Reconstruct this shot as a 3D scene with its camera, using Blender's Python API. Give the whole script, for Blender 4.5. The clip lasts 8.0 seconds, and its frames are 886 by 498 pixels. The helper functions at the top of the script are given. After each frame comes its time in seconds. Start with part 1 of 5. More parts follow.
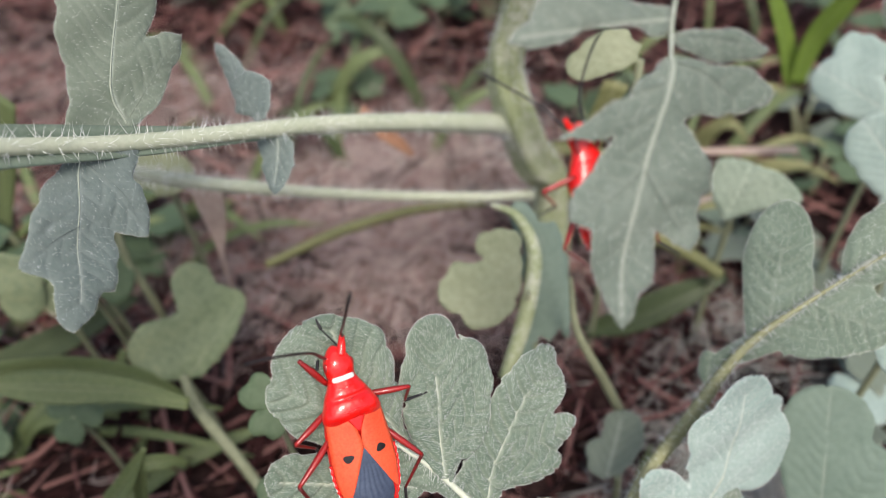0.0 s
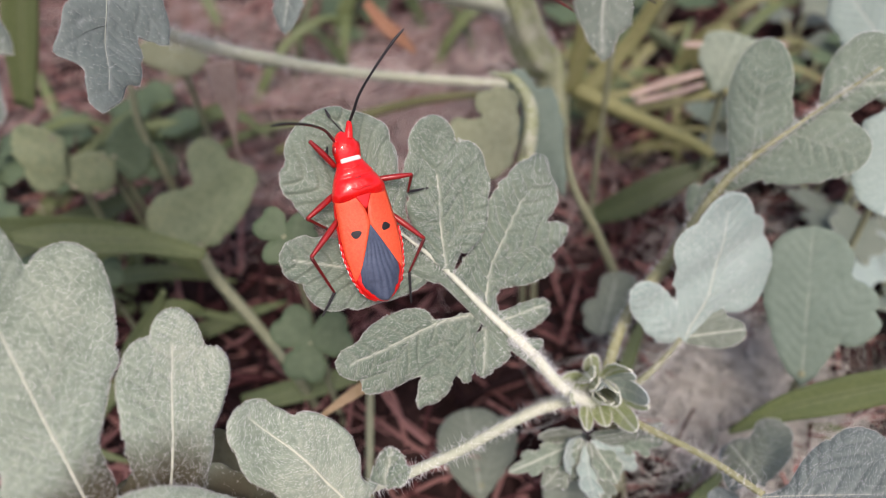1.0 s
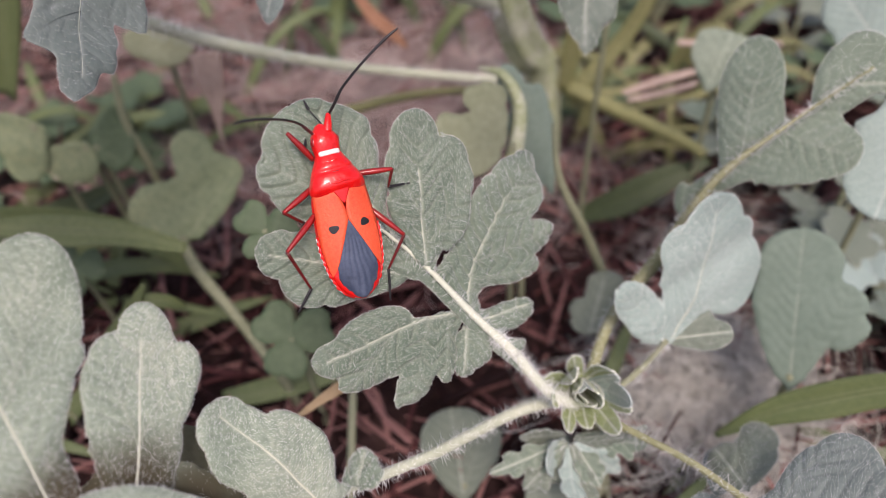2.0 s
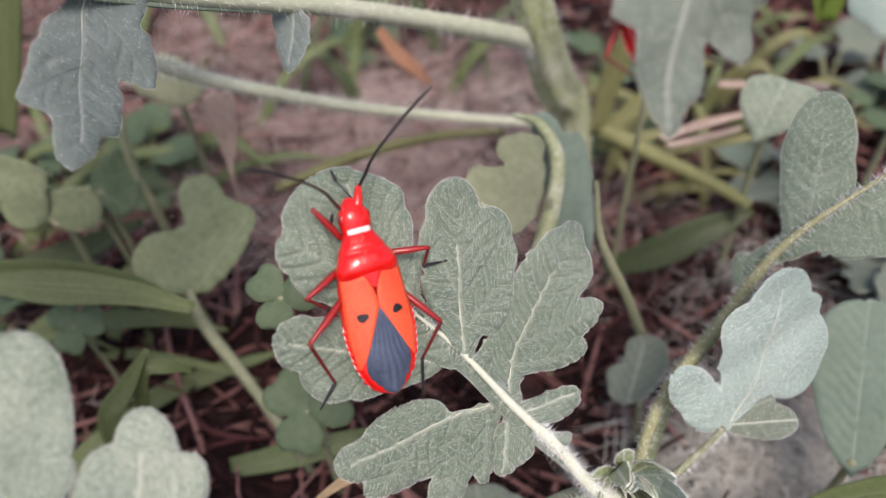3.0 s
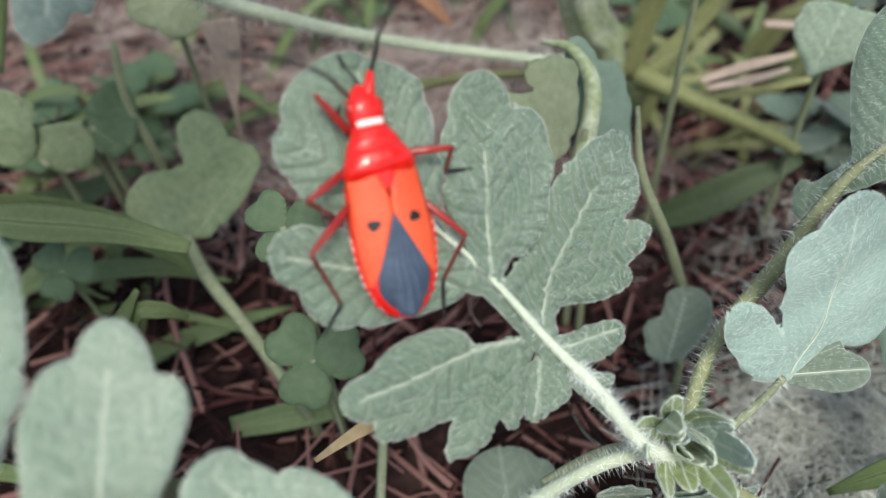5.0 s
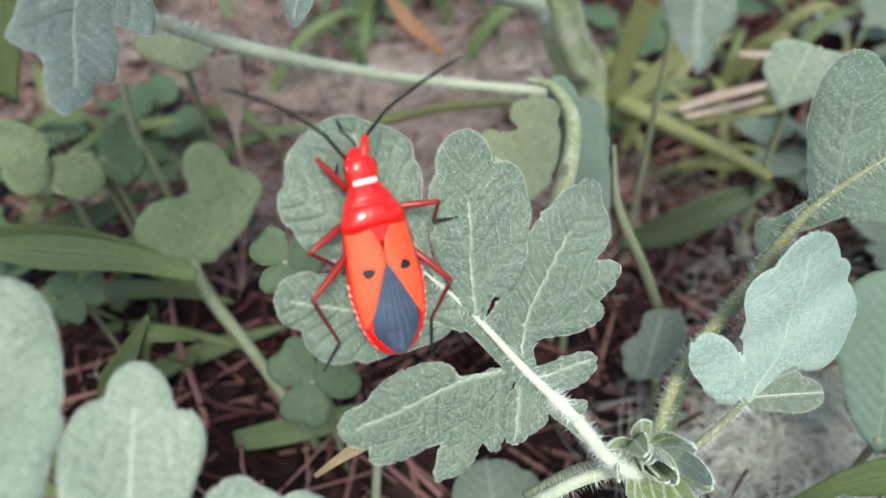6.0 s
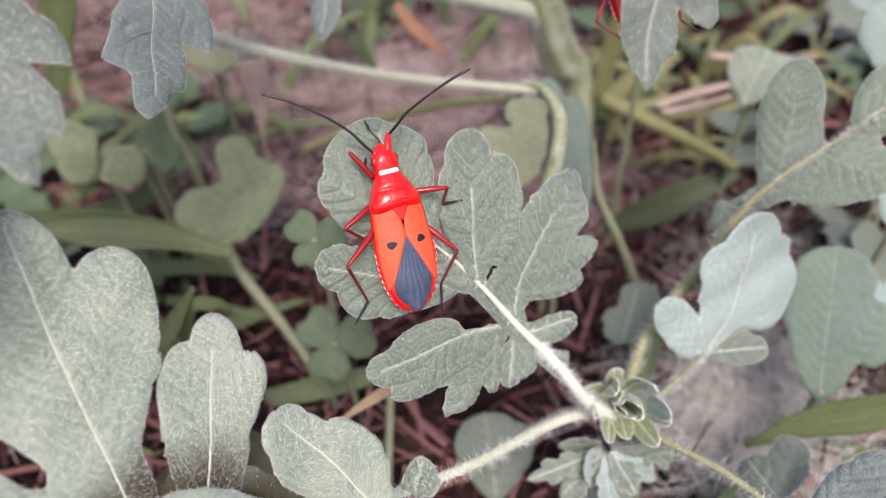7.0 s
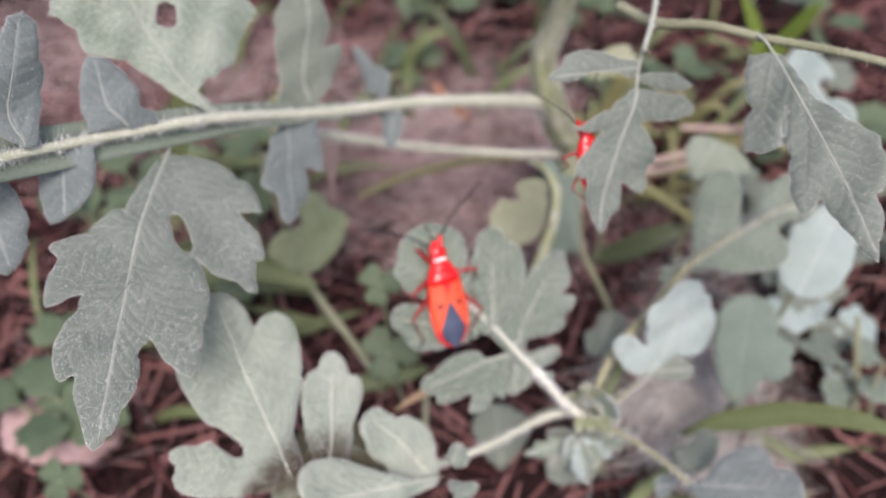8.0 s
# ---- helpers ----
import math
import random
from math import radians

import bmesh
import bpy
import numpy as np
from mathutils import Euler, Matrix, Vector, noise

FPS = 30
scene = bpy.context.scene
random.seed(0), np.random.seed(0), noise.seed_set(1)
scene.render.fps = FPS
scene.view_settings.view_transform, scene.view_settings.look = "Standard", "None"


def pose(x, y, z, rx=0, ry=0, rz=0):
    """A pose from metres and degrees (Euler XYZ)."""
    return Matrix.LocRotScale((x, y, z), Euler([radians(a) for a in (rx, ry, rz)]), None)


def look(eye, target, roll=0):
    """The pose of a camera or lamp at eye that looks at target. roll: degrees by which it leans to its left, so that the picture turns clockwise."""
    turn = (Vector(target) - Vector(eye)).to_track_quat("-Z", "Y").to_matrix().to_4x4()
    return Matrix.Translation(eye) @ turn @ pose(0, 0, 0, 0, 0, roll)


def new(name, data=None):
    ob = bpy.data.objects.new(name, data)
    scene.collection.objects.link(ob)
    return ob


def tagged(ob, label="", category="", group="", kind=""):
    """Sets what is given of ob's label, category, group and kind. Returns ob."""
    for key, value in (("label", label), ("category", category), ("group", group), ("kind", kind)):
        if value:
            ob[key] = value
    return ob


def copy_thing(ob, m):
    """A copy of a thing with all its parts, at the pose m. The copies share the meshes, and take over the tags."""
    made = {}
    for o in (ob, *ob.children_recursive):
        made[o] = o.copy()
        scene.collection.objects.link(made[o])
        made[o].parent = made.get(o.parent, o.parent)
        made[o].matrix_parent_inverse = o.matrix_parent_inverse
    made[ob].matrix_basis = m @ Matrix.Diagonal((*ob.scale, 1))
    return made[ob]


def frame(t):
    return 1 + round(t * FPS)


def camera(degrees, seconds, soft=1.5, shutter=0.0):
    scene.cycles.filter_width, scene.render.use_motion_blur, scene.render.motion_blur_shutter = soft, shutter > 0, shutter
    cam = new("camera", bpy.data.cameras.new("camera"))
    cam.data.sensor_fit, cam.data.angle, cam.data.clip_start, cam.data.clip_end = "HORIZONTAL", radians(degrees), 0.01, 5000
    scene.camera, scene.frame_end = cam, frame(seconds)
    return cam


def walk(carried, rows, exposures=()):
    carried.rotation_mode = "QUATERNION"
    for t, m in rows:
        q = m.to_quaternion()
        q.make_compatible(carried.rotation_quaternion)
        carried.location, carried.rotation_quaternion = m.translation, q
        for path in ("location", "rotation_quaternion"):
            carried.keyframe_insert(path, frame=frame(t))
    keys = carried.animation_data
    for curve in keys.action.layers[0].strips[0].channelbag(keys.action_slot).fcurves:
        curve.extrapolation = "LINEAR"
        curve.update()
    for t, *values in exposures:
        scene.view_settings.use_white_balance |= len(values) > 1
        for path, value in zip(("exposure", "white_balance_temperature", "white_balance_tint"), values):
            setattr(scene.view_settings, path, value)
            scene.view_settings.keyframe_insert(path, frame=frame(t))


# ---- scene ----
cam = camera(58.55, 8.0, soft=0.8)
PATH = [
    (0, (0.00159, 0.00153, 0.11488), (-0.00066, 0.06906, 0.04115), -0.18),
    (0.2, (0.00371, -0.00518, 0.11037), (0.00173, 0.06276, 0.03702), 0.08),
    (0.5, (0.00454, -0.01769, 0.10638), (0.00249, 0.04955, 0.03240), -0.73),
    (1, (0.00266, -0.01608, 0.10636), (-0.00038, 0.05100, 0.03226), -1.14),
    (1.2, (0.00468, -0.01547, 0.10728), (0.00236, 0.05123, 0.03281), -0.41),
    (2.3, (0.00336, -0.01493, 0.10329), (0.00067, 0.05213, 0.02916), -0.05),
    (2.5, (0.00152, -0.01393, 0.10235), (-0.00177, 0.05361, 0.02867), -0.69),
    (2.7, (-0.00129, -0.00749, 0.10296), (-0.00471, 0.06072, 0.02992), -0.63),
    (3, (0.00065, -0.00476, 0.10301), (-0.00268, 0.06325, 0.02977), 0.37),
    (3.5, (-0.00005, -0.00904, 0.09884), (-0.00416, 0.05871, 0.02541), -0.39),
    (4, (-0.00461, -0.00234, 0.09691), (-0.00932, 0.06553, 0.02362), -0.51),
    (4.5, (-0.00255, -0.00285, 0.09078), (-0.00733, 0.06489, 0.01738), 0.03),
    (4.7, (0.00035, -0.00346, 0.09079), (-0.00512, 0.06390, 0.01708), -0.55),
    (5.8, (-0.00173, -0.00186, 0.09713), (-0.00619, 0.06577, 0.02359), 0.08),
    (6, (0.00069, -0.00469, 0.09866), (-0.00396, 0.06245, 0.02470), -0.09),
    (6.5, (0.00083, -0.00365, 0.10321), (-0.00338, 0.06338, 0.02913), 0.29),
    (7, (0.00017, -0.01545, 0.10870), (-0.00377, 0.05068, 0.03379), 0.18),
    (7.2, (-0.00098, -0.01969, 0.11542), (-0.00576, 0.04596, 0.04014), -0.46),
    (7.5, (0.00185, -0.02597, 0.12663), (-0.00287, 0.03867, 0.05048), 0.11),
    (7.8, (-0.00301, -0.03037, 0.13969), (-0.00833, 0.03376, 0.06314), 0.22),
    (8, (-0.00247, -0.03196, 0.14870), (-0.00712, 0.03044, 0.07069), 1.04),
]
# stops, kelvin, tint
EXPOSURES = [(0.0, 0.7, 6680, 11), (0.5, 0.56, 6720, 15), (1.0, 0.58, 6850, 22), (2.5, 0.52, 6820, 25), (3.0, 0.62, 6760, 19), (3.5, 0.49, 6980, 15), (4.0, 0.6, 6780, 17), (4.5, 0.59, 6480, 3), (6.0, 0.81, 6300, -3), (6.5, 0.86, 6500, 9), (7.0, 0.83, 6630, 23), (7.5, 0.77, 6600, 29), (8.0, 0.77, 6600, 26)]
walk(cam, [(t, look(eye, target, roll)) for t, eye, target, roll in PATH], exposures=EXPOSURES)
cam.data.dof.use_dof, cam.data.dof.focus_distance, cam.data.dof.aperture_fstop = True, 0.072, 21.0

# world and sun: bright overcast daylight
ELEVATION, BEARING = 62.0, 168.0
world = bpy.data.worlds.new("sky")
scene.world = world
world.use_nodes = True
wn = world.node_tree.nodes
sky = wn.new("ShaderNodeTexSky")
sky.sky_type, sky.sun_disc = "NISHITA", False
sky.sun_elevation, sky.sun_rotation = radians(ELEVATION), radians(BEARING)
sky.dust_density, sky.air_density = 4.0, 1.0
wn["Background"].inputs["Strength"].default_value = 0.12
world.node_tree.links.new(sky.outputs[0], wn["Background"].inputs["Color"])
sun = new("sun", bpy.data.lights.new("sun", "SUN"))
sun.data.energy, sun.data.angle, sun.data.color = 1.5, radians(18), (1.0, 0.96, 0.9)
sx, sy = math.sin(radians(BEARING)), math.cos(radians(BEARING))
ce, se = math.cos(radians(ELEVATION)), math.sin(radians(ELEVATION))
sun.matrix_world = look((sx * ce * 2, sy * ce * 2, se * 2), (0, 0, 0))

MM = 0.001
GROUND = -2.0  # mm
rng = np.random.default_rng(7)


# ---- materials ----
def material(name, colors, scale=2.0, rough=0.6, bump=0.2, bump_scale=8.0, spec=0.4, vein=None, vein_amount=0.8, sheen=0.0, coat=0.0, through_light=0.0, metal=0.0, detail_scale=None, island=0.0, patch_tint=None):
    """Procedural surface: two scales of noise mix the colours; an attribute "vein" may lighten it. scale: patches per millimetre times 10."""
    m = bpy.data.materials.new(name)
    m.use_nodes = True
    nt = m.node_tree
    n, l = nt.nodes, nt.links
    bsdf = n["Principled BSDF"]
    geo = n.new("ShaderNodeTexCoord")
    n1 = n.new("ShaderNodeTexNoise")
    n1.inputs["Scale"].default_value, n1.inputs["Detail"].default_value = scale * 100, 5.0
    n2 = n.new("ShaderNodeTexNoise")
    n2.inputs["Scale"].default_value, n2.inputs["Detail"].default_value = (detail_scale or bump_scale) * 100, 3.0
    l.new(geo.outputs["Object"], n1.inputs["Vector"])
    l.new(geo.outputs["Object"], n2.inputs["Vector"])
    ramp = n.new("ShaderNodeValToRGB")
    els = ramp.color_ramp.elements
    while len(els) < len(colors):
        els.new(0.5)
    for i, c in enumerate(colors):
        els[i].position = 0.3 + 0.4 * i / max(1, len(colors) - 1)
        els[i].color = (*c, 1)
    mixf = n.new("ShaderNodeMix")
    mixf.inputs[0].default_value = 0.4
    l.new(n1.outputs[0], mixf.inputs[2])
    l.new(n2.outputs[0], mixf.inputs[3])
    fac = mixf.outputs[0]
    if island:
        gi = n.new("ShaderNodeNewGeometry")
        mi = n.new("ShaderNodeMix")
        mi.inputs[0].default_value = island
        l.new(fac, mi.inputs[2])
        l.new(gi.outputs["Random Per Island"], mi.inputs[3])
        fac = mi.outputs[0]
    l.new(fac, ramp.inputs[0])
    col = ramp.outputs[0]
    if vein:
        at = n.new("ShaderNodeAttribute")
        at.attribute_name = "vein"
        mul = n.new("ShaderNodeMath")
        mul.operation = "MULTIPLY"
        mul.inputs[1].default_value = vein_amount
        l.new(at.outputs["Fac"], mul.inputs[0])
        mc = n.new("ShaderNodeMix")
        mc.data_type = "RGBA"
        l.new(mul.outputs[0], mc.inputs[0])
        l.new(col, mc.inputs[6])
        mc.inputs[7].default_value = (*vein, 1)
        col = mc.outputs[2]
    if patch_tint:
        sa = n.new("ShaderNodeAttribute")
        sa.attribute_name = "patch_tint"
        sm = n.new("ShaderNodeMix")
        sm.data_type = "RGBA"
        l.new(sa.outputs["Fac"], sm.inputs[0])
        l.new(col, sm.inputs[6])
        sm.inputs[7].default_value = (*patch_tint, 1)
        col = sm.outputs[2]
    l.new(col, bsdf.inputs["Base Color"])
    bsdf.inputs["Roughness"].default_value = rough
    bsdf.inputs["Specular IOR Level"].default_value = spec
    bsdf.inputs["Metallic"].default_value = metal
    bsdf.inputs["Sheen Weight"].default_value = sheen
    bsdf.inputs["Sheen Roughness"].default_value = 0.4
    bsdf.inputs["Coat Weight"].default_value = coat
    bsdf.inputs["Coat Roughness"].default_value = 0.04
    if bump:
        b = n.new("ShaderNodeBump")
        b.inputs["Strength"].default_value, b.inputs["Distance"].default_value = bump, 0.0002
        l.new(n2.outputs[0], b.inputs["Height"])
        l.new(b.outputs[0], bsdf.inputs["Normal"])
    if through_light:
        tr = n.new("ShaderNodeBsdfTranslucent")
        l.new(col, tr.inputs["Color"])
        ms = n.new("ShaderNodeMixShader")
        ms.inputs[0].default_value = through_light
        l.new(bsdf.outputs[0], ms.inputs[1])
        l.new(tr.outputs[0], ms.inputs[2])
        l.new(ms.outputs[0], n["Material Output"].inputs["Surface"])
    return m


PALE_VEIN = (0.62, 0.66, 0.55)
M_LEAF = material("downy_leaf", [(0.11, 0.155, 0.112), (0.205, 0.262, 0.2)], 1.2, 0.75, 0.5, 22, 0.3, PALE_VEIN, 0.75, sheen=0.25, through_light=0.12)
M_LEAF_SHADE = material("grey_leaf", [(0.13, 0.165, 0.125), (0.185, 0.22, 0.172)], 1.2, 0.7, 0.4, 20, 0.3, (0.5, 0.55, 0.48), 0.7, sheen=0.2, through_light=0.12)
M_LEAF_PALE = material("pale_leaf", [(0.25, 0.34, 0.3), (0.38, 0.475, 0.43)], 1.2, 0.75, 0.5, 22, 0.3, (0.66, 0.72, 0.66), 0.5, sheen=0.3, through_light=0.1)
M_LEAF_BLUE = material("bluish_leaf", [(0.118, 0.155, 0.142), (0.185, 0.228, 0.212)], 1.2, 0.72, 0.4, 20, 0.3, (0.5, 0.55, 0.53), 0.5, sheen=0.2, through_light=0.12)
M_TEAL = material("teal_leaf", [(0.14, 0.2, 0.155), (0.21, 0.28, 0.225)], 1.0, 0.65, 0.3, 12, 0.3, (0.35, 0.42, 0.34), 0.4, through_light=0.15)
M_WEED = material("weed_leaf", [(0.13, 0.175, 0.095), (0.21, 0.26, 0.145), (0.3, 0.335, 0.185)], 0.7, 0.6, 0.4, 10, 0.35, (0.36, 0.41, 0.25), 0.6, through_light=0.15, patch_tint=(0.5, 0.45, 0.34))
# Grey leaf made darker: shade on the top, corner and fore leaves as colour.
M_LEAF_DUSK = material("shaded_leaf", [(0.102, 0.134, 0.106), (0.15, 0.187, 0.152), (0.195, 0.232, 0.192)], 1.2, 0.7, 0.4, 20, 0.3, (0.5, 0.52, 0.46), 0.6, sheen=0.2, through_light=0.12)
M_WEED_PALE = material("pale_weed_leaf", [(0.2, 0.232, 0.13), (0.35, 0.38, 0.25)], 0.9, 0.6, 0.3, 10, 0.35, (0.45, 0.48, 0.34), 0.4, through_light=0.2)
M_CLOVER = material("clover_leaf", [(0.065, 0.105, 0.055), (0.125, 0.178, 0.1)], 0.8, 0.6, 0.2, 10, 0.35, (0.22, 0.32, 0.18), 0.4, through_light=0.15)
M_GRASS = material("grass_blade", [(0.09, 0.13, 0.05), (0.17, 0.21, 0.085)], 0.6, 0.5, 0.2, 14, 0.4, (0.3, 0.34, 0.2), 0.4, through_light=0.15)
M_GRASS_PALE = material("pale_grass", [(0.13, 0.14, 0.055), (0.31, 0.31, 0.14)], 0.6, 0.55, 0.2, 14, 0.4, (0.5, 0.5, 0.32), 0.3, through_light=0.15)
M_RIB = material("pale_rib", [(0.5, 0.54, 0.42), (0.66, 0.69, 0.57)], 1.0, 0.6, 0.3, 16, 0.35)
M_RIB_DIM = material("grey_rib", [(0.27, 0.31, 0.25), (0.38, 0.42, 0.35)], 1.0, 0.6, 0.3, 16, 0.35)
M_LEAF_LIGHT = material("light_downy_leaf", [(0.14, 0.192, 0.137), (0.25, 0.314, 0.241), (0.385, 0.434, 0.343)], 1.2, 0.75, 0.5, 22, 0.3, PALE_VEIN, 0.6, sheen=0.25, through_light=0.12, patch_tint=(0.05, 0.043, 0.022))
M_STEM = material("pale_stem", [(0.36, 0.4, 0.28), (0.54, 0.57, 0.44)], 1.0, 0.6, 0.3, 16, 0.35)
M_STEM_OLIVE = material("olive_stem", [(0.19, 0.2, 0.095), (0.34, 0.345, 0.2)], 1.0, 0.6, 0.3, 16, 0.35)
M_STEM_GREEN = material("green_stem", [(0.17, 0.185, 0.105), (0.3, 0.318, 0.205)], 1.0, 0.6, 0.3, 16, 0.35)
M_HAIR = material("white_hair", [(0.84, 0.87, 0.84), (0.9, 0.92, 0.9)], 1.0, 0.5, 0.0, 8, 0.4)
M_SOIL = material("soil", [(0.006, 0.003, 0.003), (0.022, 0.01, 0.009), (0.07, 0.04, 0.036)], 0.9, 0.9, 1.0, 6, 0.2)
M_STRAW = material("straw", [(0.014, 0.005, 0.005), (0.045, 0.015, 0.014), (0.1, 0.035, 0.034), (0.27, 0.14, 0.125)], 0.4, 0.8, 0.3, 10, 0.2, island=0.8)
M_DRY = material("dry_leaf", [(0.34, 0.16, 0.09), (0.5, 0.29, 0.19)], 0.8, 0.7, 0.3, 10, 0.3, through_light=0.2)
M_TAN = material("tan_dry", [(0.22, 0.15, 0.075), (0.42, 0.32, 0.2)], 0.8, 0.7, 0.3, 10, 0.3)
M_PALE_STRAW = material("pale_straw", [(0.36, 0.27, 0.22), (0.56, 0.46, 0.4)], 0.8, 0.7, 0.3, 10, 0.3, through_light=0.15)
M_FUZZ = material("fuzz", [(0.32, 0.22, 0.2), (0.7, 0.58, 0.53)], 0.6, 0.9, 0.2, 10, 0.2, island=0.6)
M_BUD = material("young_leaf", [(0.24, 0.3, 0.11), (0.42, 0.5, 0.28)], 1.5, 0.7, 0.4, 22, 0.3, (0.78, 0.82, 0.74), 0.95, sheen=0.2, through_light=0.15)
M_STONE = material("pink_stone", [(0.3, 0.2, 0.18), (0.48, 0.36, 0.34)], 0.6, 0.85, 0.8, 6, 0.25)
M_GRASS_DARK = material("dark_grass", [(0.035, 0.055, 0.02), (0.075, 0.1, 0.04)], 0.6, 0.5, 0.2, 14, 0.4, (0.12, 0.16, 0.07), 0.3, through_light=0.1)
# Dark olive of an added leaf; a gap's shade is put into it.
M_OLIVE_SHADE = material("olive_shade_leaf", [(0.075, 0.075, 0.04), (0.14, 0.135, 0.08)], 1.0, 0.7, 0.3, 12, 0.3)
M_STALK = material("streaked_stalk", [(0.2, 0.25, 0.11), (0.36, 0.4, 0.23), (0.64, 0.66, 0.54)], 1.6, 0.55, 0.3, 12, 0.35)
M_FIBRE = material("grey_fibre", [(0.4, 0.39, 0.34), (0.74, 0.73, 0.66)], 0.6, 0.8, 0.2, 10, 0.2, island=0.6)
M_GRASS_BRIGHT = material("bright_grass", [(0.12, 0.2, 0.03), (0.22, 0.32, 0.06)], 0.6, 0.5, 0.2, 14, 0.4, (0.3, 0.4, 0.15), 0.3, through_light=0.25)
M_RED = material("bug_red", [(0.6, 0.003, 0.002), (0.82, 0.008, 0.004)], 3.0, 0.34, 0.8, 12, 0.4, coat=0.7)
M_ORANGE = material("bug_orange", [(0.78, 0.055, 0.018), (0.92, 0.13, 0.05)], 2.2, 0.45, 0.35, 40, 0.45, coat=0.12)
M_LEG = material("bug_leg", [(0.2, 0.006, 0.006), (0.36, 0.012, 0.01)], 3.0, 0.3, 0.1, 30, 0.5, coat=0.3)
M_SHIN = material("bug_shin", [(0.06, 0.006, 0.006), (0.2, 0.01, 0.009)], 3.0, 0.35, 0.1, 30, 0.5, coat=0.2)
M_BLACK = material("bug_black", [(0.01, 0.009, 0.01), (0.025, 0.022, 0.024)], 4.0, 0.35, 0.1, 30, 0.5)
M_MEMBRANE = material("bug_membrane", [(0.03, 0.042, 0.075), (0.075, 0.1, 0.155)], 4.0, 0.3, 0.25, 30, 0.5, coat=0.3)
M_WHITE = material("bug_white", [(0.75, 0.7, 0.66), (0.85, 0.8, 0.77)], 4.0, 0.35, 0.1, 30, 0.5)


# ---- mesh tools (millimetres in, metres out) ----
def part(name, verts, faces, mat, parent=None, label="", smooth=True, attr=None, kind=""):
    """One mesh object; verts in mm in the world, or in the parent's space when the parent says local."""
    me = bpy.data.meshes.new(name)
    v = np.asarray(verts, float) * MM
    top = parent
    if parent is not None and "space" not in parent:
        while top.parent is not None:
            top = top.parent
        v = v - np.array(top.location)
    me.from_pydata(v.tolist(), [], [tuple(int(i) for i in f) for f in faces])
    if smooth:
        me.polygons.foreach_set("use_smooth", np.ones(len(me.polygons), bool))
    if attr is not None:
        a = me.attributes.new("vein", "FLOAT", "POINT")
        a.data.foreach_set("value", np.asarray(attr, np.float32))
    me.materials.append(mat)
    ob = new(name, me)
    if parent is not None:
        ob.parent = parent
        if "space" in parent:
            ob["space"] = 1
    if label or kind:
        tagged(ob, label, kind=kind)
    return ob


def thing(name, at, label, category, group="", kind=""):
    ob = new(name)
    ob.empty_display_size = 0.005
    ob.location = Vector(at) * MM
    return tagged(ob, label, category, group, kind)


def spline(points, steps):
    """Catmull-Rom through rows of numbers."""
    p = np.asarray(points, float)
    p = np.vstack([2 * p[0] - p[1], p, 2 * p[-1] - p[-2]])
    out = []
    for i in range(1, len(p) - 2):
        for k in range(steps):
            t = k / steps
            a, b, c, d = p[i - 1 : i + 3]
            out.append(0.5 * (2 * b + (c - a) * t + (2 * a - 5 * b + 4 * c - d) * t * t + (3 * b - a - 3 * c + d) * t**3))
    out.append(p[-2])
    return np.array(out)


def unit(v):
    v = np.asarray(v, float)
    return v / np.maximum(np.linalg.norm(v, axis=-1, keepdims=True), 1e-9)


def frames_along(c):
    tan = unit(np.gradient(c, axis=0))
    side = np.cross(tan, [0.13, -0.55, 0.8])
    side = unit(side)
    return tan, side, np.cross(side, tan)


def tube_mesh(points, sides=10, steps=6, flat=1.0, ridges=0.0):
    q = spline(points, steps) if len(points) > 2 else np.asarray(points, float)
    c, r = q[:, :3], q[:, 3]
    tan, s, n = frames_along(c)
    ang = np.linspace(0, 2 * np.pi, sides, endpoint=False)
    rr = 1 + ridges * np.cos(ang * 5)
    v = c[:, None] + (np.cos(ang) * rr)[None, :, None] * s[:, None] * r[:, None, None] + (np.sin(ang) * rr * flat)[None, :, None] * n[:, None] * r[:, None, None]
    m, k = len(c), sides
    faces = [(i * k + j, i * k + (j + 1) % k, (i + 1) * k + (j + 1) % k, (i + 1) * k + j) for i in range(m - 1) for j in range(k)]
    faces += [tuple(range(k))[::-1], tuple(range((m - 1) * k, m * k))]
    return v.reshape(-1, 3), faces, (c, r, tan, s, n)


def hair_mesh(roots, ways, lengths, radius):
    """Fine tapered bristles, three faces each."""
    roots, ways = np.asarray(roots), unit(ways)
    a = unit(np.cross(ways, [0.31, 0.22, 0.92]))
    b = np.cross(ways, a)
    k = len(roots)
    v = np.stack([roots + a * radius, roots + (-0.5 * a + 0.87 * b) * radius, roots + (-0.5 * a - 0.87 * b) * radius, roots + ways * np.asarray(lengths)[:, None]], 1)
    i = np.arange(k)[:, None] * 4
    f = np.concatenate([i + [0, 1, 3], i + [1, 2, 3], i + [2, 0, 3]])
    return v.reshape(-1, 3), f


